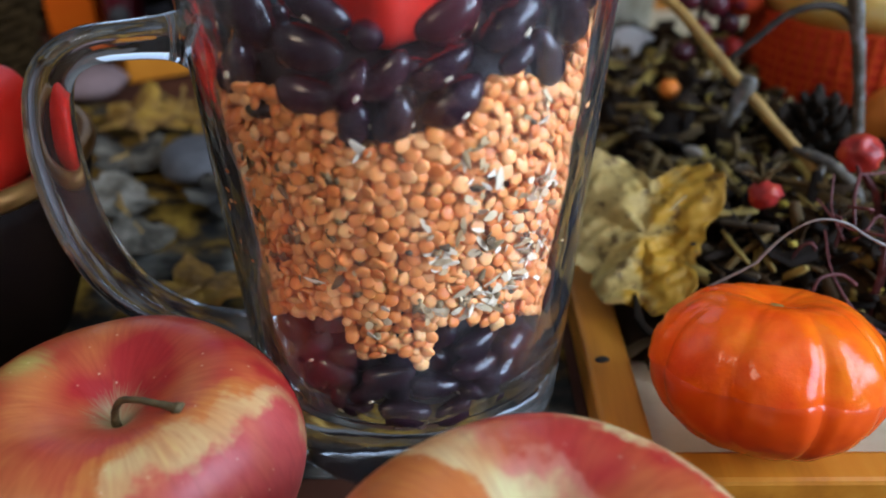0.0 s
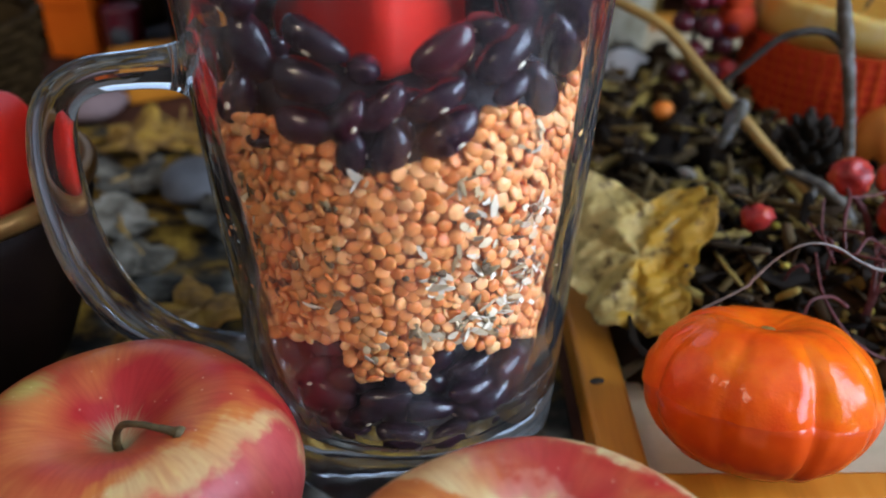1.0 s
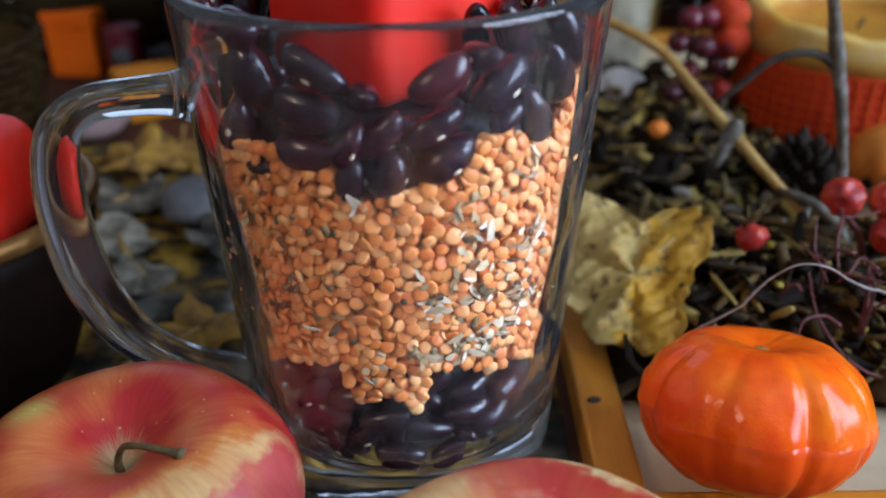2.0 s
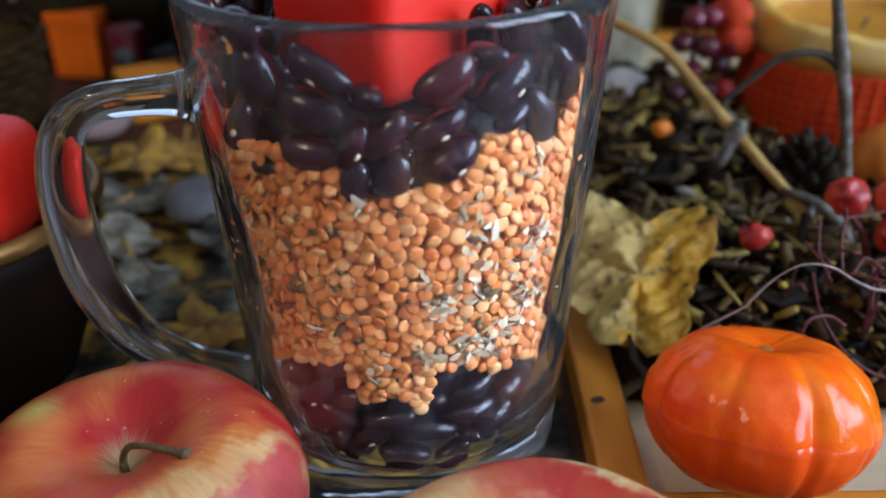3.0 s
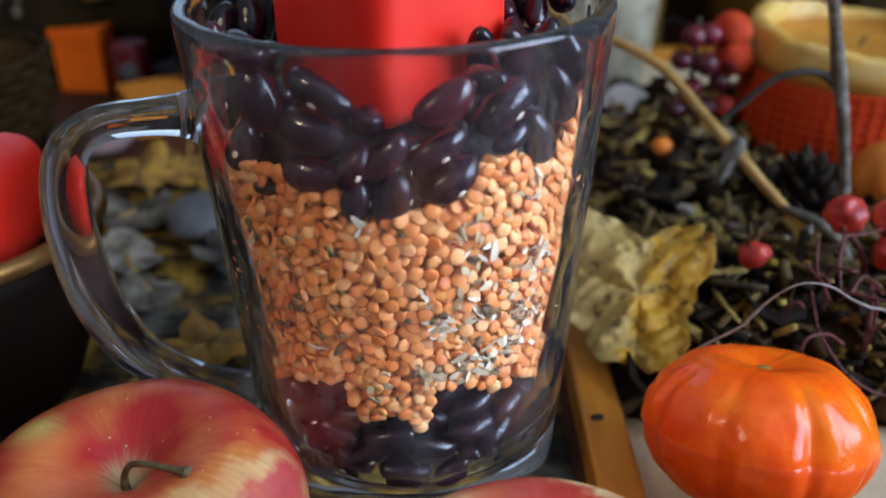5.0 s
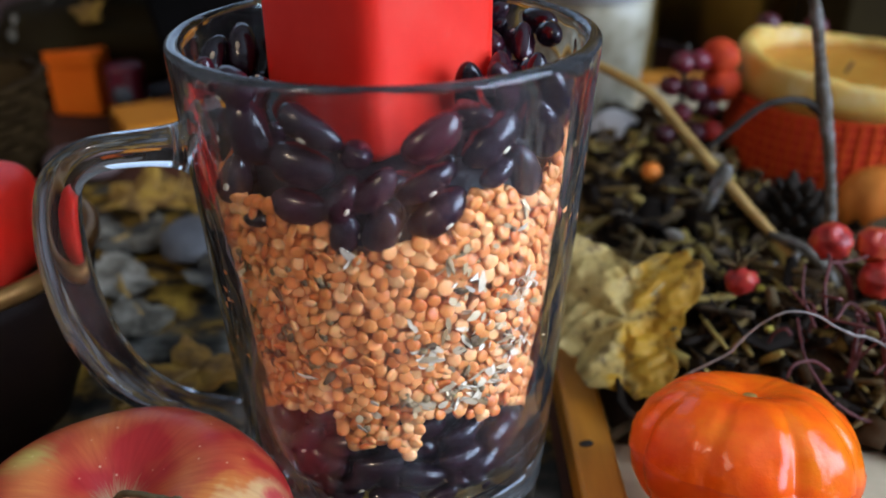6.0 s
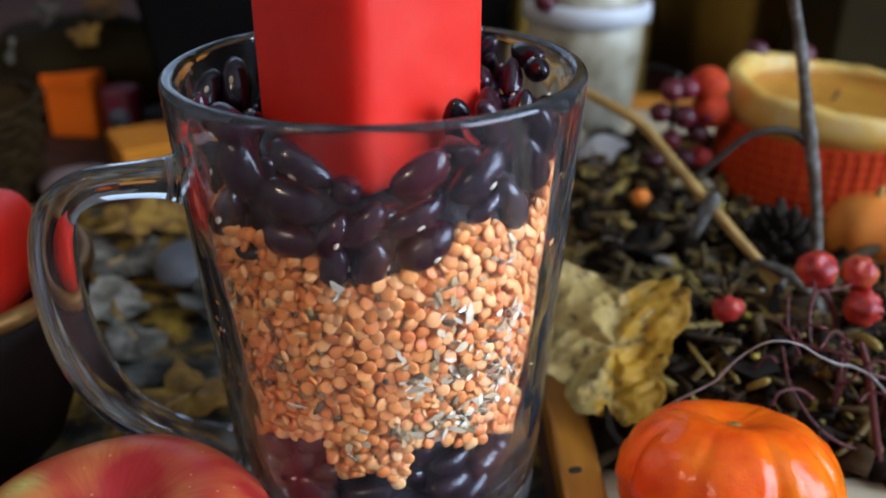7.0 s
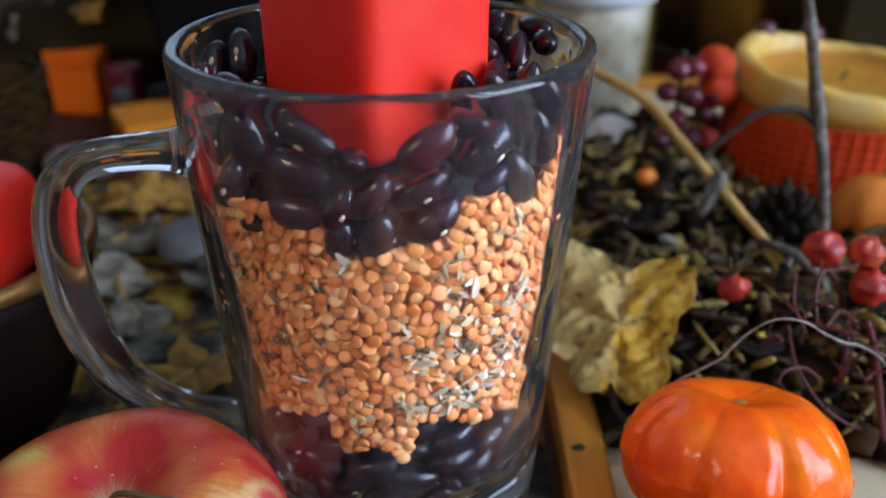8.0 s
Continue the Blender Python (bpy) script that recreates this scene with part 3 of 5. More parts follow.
def joined(name, mats, shape, material, parent=None, label="", smooth=True):
    """Many alike small pieces as one mesh."""
    base, faces = shape
    vs, fs, off = [], [], 0
    for m in mats:
        a = np.array(m)
        vs.append(base @ a[:3, :3].T + a[:3, 3])
        fs += [tuple(i + off for i in f) for f in faces]
        off += len(base)
    me = bpy.data.meshes.new(name)
    me.from_pydata(np.concatenate(vs).tolist(), [], fs)
    me.materials.append(material)
    me.polygons.foreach_set("use_smooth", [smooth] * len(me.polygons))
    ob = new(name, me)
    if parent:
        ob.parent = parent
    if label:
        ob["label"] = label
    return ob


def spread(count, gap, sample):
    """Random places kept apart by gap, by a grid."""
    cells, out = {}, []
    for _ in range(count):
        th, z = sample()
        u = radians(th) * 0.044
        c = (int(u // gap), int(z // gap))
        if any((u - p) ** 2 + (z - q) ** 2 < gap * gap for i in (-1, 0, 1) for j in (-1, 0, 1) for p, q in cells.get((c[0] + i, c[1] + j), ())):
            continue
        cells.setdefault(c, []).append((u, z))
        out.append((th, z))
    return out


def turn_to(axis, size, spin=None):
    """A matrix that lays a piece's z axis along axis."""
    q = Vector(axis).to_track_quat("Z", "Y").to_matrix().to_4x4()
    return q @ Matrix.Rotation(rng.uniform(0, 6.28) if spin is None else spin, 4, "Z") @ Matrix.Diagonal((*size, 1))


def lentil_place():
    th = rng.uniform(-180, 180)
    return th, rng.uniform(lentil_low(th) + 0.0012, lentil_top(th) - 0.0004)


near_m, rest_m = [], []
for layer, (tries, gap) in enumerate(((60000, 0.0026), (40000, 0.0025), (9000, 0.0030))):
    for th, z in spread(tries, gap, lentil_place):
        p, et, ez, er = wall_point(th, z, 0.0011 + layer * 0.0009 + rng.uniform(0, 0.0007))
        tilt = (0.26 if th > -95 else 0.42) if layer == 0 else 0.6
        ax = er + et * rng.gauss(0, tilt) + ez * rng.gauss(0.15, tilt)
        r = rng.uniform(0.0016, 0.00212) if layer == 0 else rng.uniform(0.0015, 0.0021)
        if th > -80 and z > 0.095:
            r *= 1.13
        m = Matrix.Translation(p) @ turn_to(ax, (r, r * rng.uniform(0.9, 1), r * rng.uniform(0.28, 0.40)))
        (near_m if layer == 0 and -118 < th < -58 and 0.062 < z < 0.112 and len(near_m) < 300 else rest_m).append(m)
layer_core = lathe([(0, 0.0600)] + [(inner_r(z) - 0.0052, z) for z in (0.0600, 0.075, 0.09, 0.104)] + [(0, 0.104)], 64)
lentils = tagged(joined("lentil_layer", rest_m, lentil_mesh(), LENTIL), "thick layer of split orange lentils inside the mug", "lentils", kind="stuff")
part("packed_core", layer_core, LENTIL, lentils).location = (MX, MY, 0)
lentil_data = bpy.data.meshes.new("lentil")
lv, lf = lentil_mesh()
lentil_data.from_pydata(lv.tolist(), [], lf)
lentil_data.materials.append(LENTIL_ONE)
lentil_data.polygons.foreach_set("use_smooth", [True] * len(lentil_data.polygons))
for m in near_m:
    ob = new("lentil", lentil_data)
    ob.parent = lentils
    ob.matrix_basis = m


def husk_mesh():
    """A thin curved sliver, about 1 long."""
    verts, faces = [], []
    for side in (0.035, -0.035):
        for i in range(5):
            x = -0.5 + i / 4
            w = (0.20, 0.36, 0.44, 0.30, 0.12)[i]
            for s in (-1, 1):
                verts.append((x + 0.08 * s * (i % 2), s * w + 0.14 * x * x, 0.16 * (0.25 - x * x) + side))
    for i in range(4):
        a = 2 * i
        faces += [(a, a + 2, a + 3, a + 1), (a + 10, a + 11, a + 13, a + 12), (a, a + 10, a + 12, a + 2), (a + 1, a + 3, a + 13, a + 11)]
    faces += [(0, 1, 11, 10), (8, 18, 19, 9)]
    return np.array(verts), faces


# the flakes lie in drifts: angle round the mug, height, how many
DRIFTS = [(-93.5, 0.102, 2), (-75, 0.1, 3), (-64, 0.098, 4), (-54, 0.108, 3), (-67, 0.0925, 4), (-50, 0.0895, 6), (-43, 0.0886, 5), (-80, 0.081, 5), (-73, 0.078, 5), (-60, 0.080, 5),
          (-47, 0.0755, 9), (-38, 0.073, 6), (-66, 0.065, 9), (-59, 0.063, 7), (-74, 0.062, 4), (-82, 0.063, 3), (-134, 0.0916, 2), (-50, 0.067, 6), (-105, 0.072, 3), (-98, 0.060, 3)]
husks, herbs = [], []
for th0, z0, many in DRIFTS:
    for k in range(many * 2):
        th, z = th0 + rng.gauss(0, 4.5), z0 + rng.gauss(0, 0.0028)
        p, et, ez, er = wall_point(th, z, rng.uniform(0.0002, 0.0011))
        big = rng.uniform(0.0026, 0.0058) if rng.random() < 0.6 else rng.uniform(0.0014, 0.0026)
        m = Matrix.Translation(p) @ turn_to(er + et * rng.gauss(0, 0.4) + ez * rng.gauss(0, 0.4), (big, rng.uniform(0.0011, 0.0026), 0.0024))
        (husks if rng.random() < 0.74 else herbs).append(m)
for k in range(60):
    th, z = rng.uniform(-150, -100), rng.uniform(0.066, 0.1)
    p, et, ez, er = wall_point(th, z, rng.uniform(0.0006, 0.0014))
    herbs.append(Matrix.Translation(p) @ turn_to(er + et * rng.gauss(0, 0.3), (rng.uniform(0.0015, 0.0035), 0.002, 0.003)))
tagged(joined("husk_flakes", husks, husk_mesh(), FLAKE, smooth=False), "pale papery husk flakes among the lentils", "husk flakes", kind="stuff")
tagged(joined("herb_bits", herbs, husk_mesh(), HERB), "dark dried herb bits among the lentils", "herb bits", kind="stuff")


# kidney beans
def bean_bm():
    bm = bmesh.new()
    bmesh.ops.create_uvsphere(bm, u_segments=16, v_segments=12, radius=1)
    for v in bm.verts:
        x, y, z = v.co.z, v.co.x, v.co.y
        taper = 1 - 0.08 * x
        dent = 0.16 * math.exp(-(x / 0.3) ** 2) * max(0, -y)
        v.co = Vector((x * 0.0076, (y * taper + dent) * 0.0045 + 0.0012 * x * x - 0.0004, z * taper * 0.0039))
    return bm


first_bean = part("kidney_bean", bean_bm(), BEAN)
tagged(first_bean, "glossy dark red kidney bean among others in the glass mug", "bean", "kidney beans in the mug")
hil = bmesh.new()
bmesh.ops.create_uvsphere(hil, u_segments=10, v_segments=6, radius=1)
for v in hil.verts:
    v.co = Vector((v.co.x * 0.0012, v.co.y * 0.0004 - 0.0041, v.co.z * 0.0006))
part("hilum", hil, HILUM, first_bean, "small pale seed scar")
bean_at = []


def put_bean(p, long, out, size=1.0, thick=1.0):
    """A bean at p with its length along long and its flat side towards out."""
    x = Vector(long).normalized()
    z = (Vector(out) - x * Vector(out).dot(x)).normalized()
    y = z.cross(x)
    m = Matrix((x, y, z)).transposed().to_4x4()
    m = Matrix.Translation(p) @ m
    if not bean_at:
        first_bean.matrix_basis = m @ Matrix.Diagonal((size, size * thick, size, 1))
        ob = first_bean
    else:
        ob = copy_thing(first_bean, m)
        ob.scale = (size, size * thick, size)
    bean_at.append((p, x, size))
    return ob


# (angle round the mug, height, slope of the long side, size, breadth); None: seen end on
WALL_BEANS = [(-128, 0.1303, -60, 1.10, 1.15), (-111.2, 0.1251, -12, 1.13, 1.08), (-107.5, 0.1338, -27, 1.12, 0.75), (-95.7, 0.1280, None, 0.95, 1.0), (-112.9, 0.1153, -5, 1.03, 1.05),
              (-91, 0.1205, 45, 0.98, 0.9), (-75, 0.1318, 35, 1.08, 1.02), (-63.6, 0.1352, None, 0.85, 0.9), (-57.2, 0.1293, 38, 1.2, 0.85), (-36, 0.1279, 100, 1.08, 0.8),
              (-44.6, 0.1199, 105, 1.0, 0.9), (-56.3, 0.1219, 30, 0.7, 0.85), (-76.7, 0.1216, 28, 1.05, 0.72), (-73.2, 0.1142, 35, 1.12, 1.0), (-89.4, 0.1115, 70, 0.85, 1.25),
              (-30, 0.1335, 110, 1.08, 0.8), (-19, 0.1330, 98, 0.95, 0.9), (-138, 0.1175, 84, 0.95, 1.0), (-100, 0.1180, 60, 0.92, 1.1), (-158, 0.1226, 100, 0.95, 1.0),
              (-100, 0.1105, 80, 0.8, 1.1), (-127, 0.1105, 4, 0.62, 0.8), (-131, 0.1405, -15, 0.95, 0.9), (-153, 0.1380, 60, 0.9, 0.9),
              (-90, 0.0270, -8, 1.0, 0.85), (-62, 0.0400, 5, 0.95, 0.8), (-51, 0.0350, 20, 0.95, 0.8), (-64, 0.0310, None, 0.75, 0.9), (-54.5, 0.0280, None, 0.75, 0.9),
              (-70, 0.0265, 30, 0.8, 0.85), (-44, 0.0425, 10, 0.9, 0.85), (-117, 0.0390, -20, 1.0, 0.9), (-125, 0.0440, 50, 0.95, 0.9), (-112, 0.0300, -30, 0.95, 0.9),
              (-78, 0.0365, -12, 0.9, 0.85), (-95, 0.0400, 15, 1.0, 0.9), (-38, 0.0330, 60, 0.9, 0.9), (-103, 0.0345, 40, 0.9, 0.9)]
for i, (th, z, slope, size, thick) in enumerate(WALL_BEANS):
    size *= 0.88
    p, et, ez, er = wall_point(th, z, 0.0039 * size if slope is not None else 0.0068 * size)
    if slope is None:
        put_bean(p, er + et * 0.25 + ez * 0.3, ez, size, thick)
    else:
        c, s_ = math.cos(radians(slope)), math.sin(radians(slope))
        x = et * c + ez * s_
        put_bean(p, x, er * 0.55 + er.cross(x) * 0.83 if i % 5 in (2, 3) else er, size, thick)


def candle_near(p, margin):
    dx, dy = p.x + 0.0124, p.y - 0.2055
    u, v = (dx + dy) * 0.7071, (dy - dx) * 0.7071
    return abs(u) < 0.0212 + margin and abs(v) < 0.0212 + margin and p.z > 0.1195 - margin


def clear_of(p, x, size):
    """Whether a bean at p along x keeps off the others, by three balls in each."""
    for q, y, other in bean_at:
        if (p - q).length > 0.017:
            continue
        for a in (-0.0042, 0, 0.0042):
            for b in (-0.0042, 0, 0.0042):
                if (p + x * (a * size) - q - y * (b * other)).length < 0.0033 * (size + other):
                    return False
    return True


for tries, zone in ((12000, "low"), (9000, "high")):
    for _ in range(tries):
        th = rng.uniform(-180, 180)
        if zone == "low":
            z, depth = rng.uniform(0.024, lentil_low(th) - 0.004), rng.uniform(0.004, 0.011)
        else:
            crest = 0.1375 + 0.004 * math.sin(radians(th)) + (0.003 if -60 < th < 60 else 0)
            z, depth = rng.uniform(lentil_top(th) + 0.0025, crest), rng.uniform(0.004, 0.027)
        p, et, ez, er = wall_point(th, z, depth)
        if zone == "high" and -160 < th < -15 and (depth < 0.0085 or (th < -45 and (depth > 0.014 or z > 0.1175 + 0.0003 * abs(th + 92)))):
            continue
        sl, size = rng.uniform(0, math.pi), rng.uniform(0.75, 1.0)
        long = (et * math.cos(sl) + ez * math.sin(sl) * 0.7 + er * rng.gauss(0, 0.12)).normalized()
        if candle_near(p, 0.0042) or not clear_of(p, long, size):
            continue
        tip = p + long * 0.0072 * size
        tail = p - long * 0.0072 * size
        if any(math.hypot(q.x - MX, q.y - MY) > inner_r(max(q.z, 0.02)) - 0.0012 or q.z < 0.0205 for q in (tip, tail)):
            continue
        put_bean(p, long, er + ez * rng.uniform(-0.2, 0.6), size, rng.uniform(0.85, 1.0))
# added smooth filler behind the lower beans; its dark colour stands for shade
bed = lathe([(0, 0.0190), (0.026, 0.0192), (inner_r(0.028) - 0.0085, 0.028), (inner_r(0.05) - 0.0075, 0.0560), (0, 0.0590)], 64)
lower_bed = tagged(part("shaded_bean_filler", bed, BED), "smooth filler coloured as the shade between kidney beans deeper inside the mug", "beans", kind="stuff")
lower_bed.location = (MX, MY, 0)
# second filler, below the candle: bean-gap shade painted as a dark solid
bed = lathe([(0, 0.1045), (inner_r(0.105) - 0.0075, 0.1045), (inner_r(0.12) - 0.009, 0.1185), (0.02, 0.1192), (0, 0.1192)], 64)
tagged(part("shaded_bean_filler", bed, BED), "smooth filler coloured as the shade between kidney beans below the red candle", "beans", kind="stuff").location = (MX, MY, 0)


# ---- leaves ----
def leaf_bm(R, seed, lobes=5, curl=0.25, depth=0.45):
    """A lobed dry leaf with crumpled blade, ribs raised and a real thickness."""
    r0 = random.Random(seed)
    ph = r0.uniform(0, 6)
    bm = bmesh.new()
    na, nr = 120, 18
    rows = []
    for j in range(nr + 1):
        row = []
        for i in range(na):
            a = 2 * math.pi * i / na
            lobe = (1 - abs(((a * lobes / (2 * math.pi) + ph) % 1) * 2 - 1)) ** 0.8
            saw = abs(((a * lobes * 3.4 / (2 * math.pi) + ph) % 1) * 2 - 1)
            q = R * (1 - depth + depth * lobe) * (1 + 0.10 * saw + 0.07 * math.sin(3 * a + ph)) * j / nr
            x, y = q * math.cos(a), q * math.sin(a)
            w = noise.noise(Vector((x * 48 + seed, y * 48, 0.3))) * 0.14 + noise.noise(Vector((x * 120, y * 120 + seed, 1.3))) * 0.09 + noise.noise(Vector((x * 330, y * 330 + seed, 2.3))) * 0.05
            z = R * (w + curl * (q / R) ** 2 * math.sin(2 * a + ph) + 0.26 * lobe ** 0.7 * (q / R) - 0.2 * (q / R))
            row.append(bm.verts.new((x, y, z)))
        rows.append(row)
    for j in range(nr):
        for i in range(na):
            k = (i + 1) % na
            if j == 0:
                continue
            bm.faces.new((rows[j][i], rows[j][k], rows[j + 1][k], rows[j + 1][i]))
    mid = bm.verts.new((0, 0, rows[0][0].co.z))
    for i in range(na):
        bm.faces.new((mid, rows[1][i], rows[1][(i + 1) % na]))
    for v in rows[0]:
        bm.verts.remove(v)
    bmesh.ops.recalc_face_normals(bm, faces=bm.faces)
    return bm


def leaf(x, y, z, R, seed, material, label, up=(0, 0, 1), spin=0.0, lobes=5, curl=0.25, depth=0.45, stalk=True, group=""):
    t = new("dry_leaf")
    t.empty_display_size = 0.01
    t.matrix_world = Matrix.Translation((x, y, z)) @ Vector(up).to_track_quat("Z", "Y").to_matrix().to_4x4() @ pose(0, 0, 0, 0, 0, spin)
    tagged(t, label, "leaf", group)
    blade = part("blade", leaf_bm(R, seed, lobes, curl, depth), material, t)
    th = blade.modifiers.new("thickness", "SOLIDIFY")
    th.thickness = 0.0004
    if stalk:
        part("stalk", tube([(0, 0, 0.0006, 0.0007), (-R * 0.6, -R * 0.5, 0.001, 0.0007), (-R * 1.1, -R * 1.0, 0.003, 0.0009)], 6), STALK, t)
    return t




def maple_leaf(x, y, z, up, lobes, seed, material, label):
    """A withered maple leaf with uneven lobes (degrees, length), folded between them and crumpled."""
    bm = bmesh.new()
    na, nr = 160, 30
    rows = []
    for j in range(1, nr + 1):
        row = []
        for i in range(na):
            a = 360 * i / na
            out, ridge = 0.017, 0.0
            for la, ll in lobes:
                d = abs((a - la + 180) % 360 - 180)
                k = math.exp(-(d / 24) ** 2)
                out = max(out, 0.017 + (ll - 0.017) * math.exp(-(d / 30) ** 2.6))
                ridge = max(ridge, k)
            tooth = abs((a / 360 * 21 + 0.2 * math.sin(a * 0.11)) % 1 * 2 - 1)
            q = out * (1 + 0.07 * tooth + 0.05 * noise.noise(Vector((a * 0.05, seed, 0)))) * j / nr
            px, py = q * math.cos(radians(a)), q * math.sin(radians(a))
            fold = 0.0045 * (ridge - 0.5) * min(1, q / 0.012)
            crease = 0.0030 * noise.noise(Vector(((px + py) * 60, (py - px) * 190, seed))) + 0.0042 * noise.noise(Vector((px * 55, py * 55, seed + 3))) + 0.0006 * noise.noise(Vector((px * 420, py * 420, seed)))
            edge = max(0, j / nr - 0.8) * 0.030 * noise.noise(Vector((a * 0.035, seed + 7, 0)))
            row.append(bm.verts.new((px, py, fold + crease + edge - 5.0 * px * px)))
        rows.append(row)
    mid = bm.verts.new((0, 0, 0))
    for i in range(na):
        k = (i + 1) % na
        bm.faces.new((mid, rows[0][i], rows[0][k]))
        for j in range(nr - 1):
            bm.faces.new((rows[j][i], rows[j + 1][i], rows[j + 1][k], rows[j][k]))
    bmesh.ops.recalc_face_normals(bm, faces=bm.faces)
    t = new("maple_leaf")
    t.empty_display_size = 0.01
    t.matrix_world = Matrix.Translation((x, y, z)) @ Vector(up).to_track_quat("Z", "Y").to_matrix().to_4x4()
    tagged(t, label, "leaf")
    part("blade", bm, material, t).modifiers.new("thickness", "SOLIDIFY").thickness = 0.0004
    for la, ll in lobes[:2]:
        c, s_ = math.cos(radians(la)), math.sin(radians(la))
        part("vein", tube([(0.001 * c, 0.001 * s_, -0.001, 0.0004), (0.4 * ll * c, 0.4 * ll * s_, 0.0012, 0.0003), (0.7 * ll * c, 0.7 * ll * s_, -0.001, 0.0002)], 5, 4), LEAF_VEIN, t, "raised pale vein")
    return t


maple_leaf(0.0655, 0.2440, 0.0360, (-0.30, -0.62, 0.72), [(60, 0.031), (142, 0.036), (258, 0.025), (305, 0.027), (195, 0.028)], 4, LEAF_MAPLE, "withered cream and golden maple leaf leaning beside the mug")

PALES = [(-0.143, 0.334, 0.018), (-0.150, 0.372, 0.020), (-0.095, 0.330, 0.016), (-0.122, 0.300, 0.014)]
for i, (x, y, r) in enumerate(PALES):
    leaf(x, y, 0.005 + 0.002 * (i % 3), r, 20 + i, LEAF_PALE, "pale grey dried leaf lying on the table", (rng.uniform(-0.3, 0.3), rng.uniform(-0.4, 0.1), 1), i * 67, 3 + i % 3, 0.15, 0.35, True, "dried leaves on the table")
OCHRES = [(-0.089, 0.259, 0.021), (-0.16, 0.416, 0.020), (-0.141, 0.423, 0.02), (-0.115, 0.42, 0.022)]
for i, (x, y, r) in enumerate(OCHRES):
    leaf(x, y, 0.006 + 0.003 * (i % 2), r, 50 + i, LEAF_OCHRE, "ochre yellow dried leaf lying on the table", (rng.uniform(-0.3, 0.3), rng.uniform(-0.4, 0.1), 1), i * 81, 5, 0.18, 0.4, True, "dried leaves on the table")


def pebble(name, x, y, z, rx, ry, rz, seed, material, label, category, rough=0.12):
    bm = bmesh.new()
    bmesh.ops.create_icosphere(bm, subdivisions=4, radius=1)
    for v in bm.verts:
        w = 1 + rough * noise.noise(v.co * 1.3 + Vector((seed, 0, 0)))
        v.co = Vector((v.co.x * rx, v.co.y * ry, v.co.z * rz)) * w
    ob = part(name, bm, material)
    ob.location = (x, y, z)
    return tagged(ob, label, category)


pebble("flat_stone", -0.1075, 0.364, 0.0085, 0.025, 0.023, 0.0085, 3, STONE, "flat round grey stone lying among dry leaves", "stone")

# ---- dark pot with a second red candle ----
pot = thing("plant_pot", -0.160, 0.239, 0, "dark brown glazed round pot with worn golden rim", "pot")
part("bowl", lathe([(0, 0), (0.026, 0), (0.030, 0.004), (0.041, 0.03), (0.0475, 0.058), (0.0485, 0.0655), (0.0455, 0.0655), (0.044, 0.056), (0.036, 0.03), (0, 0.012)], 72), POT, pot)
part("rim", lathe([(0.0455, 0.066), (0.0488, 0.0645), (0.0505, 0.0665), (0.0506, 0.0695), (0.049, 0.0712), (0.0462, 0.0705), (0.0448, 0.068)], 72, closed=True), COPPER, pot, "worn golden rim")
red2 = thing("red_candle", -0.1515, 0.2390, 0.0555, "stout red candle standing in the dark pot", "candle")
part("wax", block(-0.0225, 0.0225, -0.0225, 0.0225, 0, 0.037, 0.010, 5), RED_WAX, red2)
part("wick", tube([(0, 0, 0.036, 0.0008), (0.001, 0, 0.042, 0.0008), (0.002, 0, 0.046, 0.0007)], 6), BARK_DARK, red2, "charred black wick")
pot_fill = lathe([(0, 0.030), (0.0355, 0.031), (0.0425, 0.0545), (0, 0.0556)], 48)
part("soil", pot_fill, LITTER_DARK, pot, "dark soil inside")


# ---- dry litter in the tray ----
def mound(x, y):
    side = min(1, max(0, (x - 0.058) / 0.02)) * min(1, max(0, (y - 0.214) / 0.03)) * min(1, max(0, (0.52 - y) / 0.06))
    return 0.005 + side * (0.021 + 0.010 * noise.noise(Vector((x * 22, y * 22, 0))))


def bed_height(x, y):
    """The litter's surface; outside the heap it stays under the tray's floor."""
    z = mound(x, y)
    return z + 0.0018 if z > 0.0052 else 0.003


bm = bmesh.new()
grid = [[bm.verts.new((0.0575 + 0.2625 * i / 60, 0.20 + 0.35 * j / 70, bed_height(0.0575 + 0.2625 * i / 60, 0.20 + 0.35 * j / 70))) for i in range(61)] for j in range(71)]
for j in range(70):
    for i in range(60):
        bm.faces.new((grid[j][i], grid[j][i + 1], grid[j + 1][i + 1], grid[j + 1][i]))
litter_bed = tagged(part("litter_bed", bm, LITTER_DARK), "dark crumbled dry leaf litter heaped in the tray", "litter", kind="stuff")


def flake_shape():
    verts, faces = [], []
    for s in (0.02, -0.02):
        for i in range(4):
            for j in range(4):
                x, y = i / 3 - 0.5, (j / 3 - 0.5) * (0.75 if i in (0, 3) else 1.0)
                verts.append((x, y * 0.7, 0.9 * x * x + 0.35 * y * x - 0.3 * y * y + s))
    for i in range(3):
        for j in range(3):
            a = i * 4 + j
            faces += [(a, a + 4, a + 5, a + 1), (a + 16, a + 17, a + 21, a + 20)]
    ring = [0, 4, 8, 12, 13, 14, 15, 11, 7, 3, 2, 1]
    for k in range(12):
        a, b = ring[k], ring[(k + 1) % 12]
        faces.append((b, a, a + 16, b + 16))
    return np.array(verts), faces


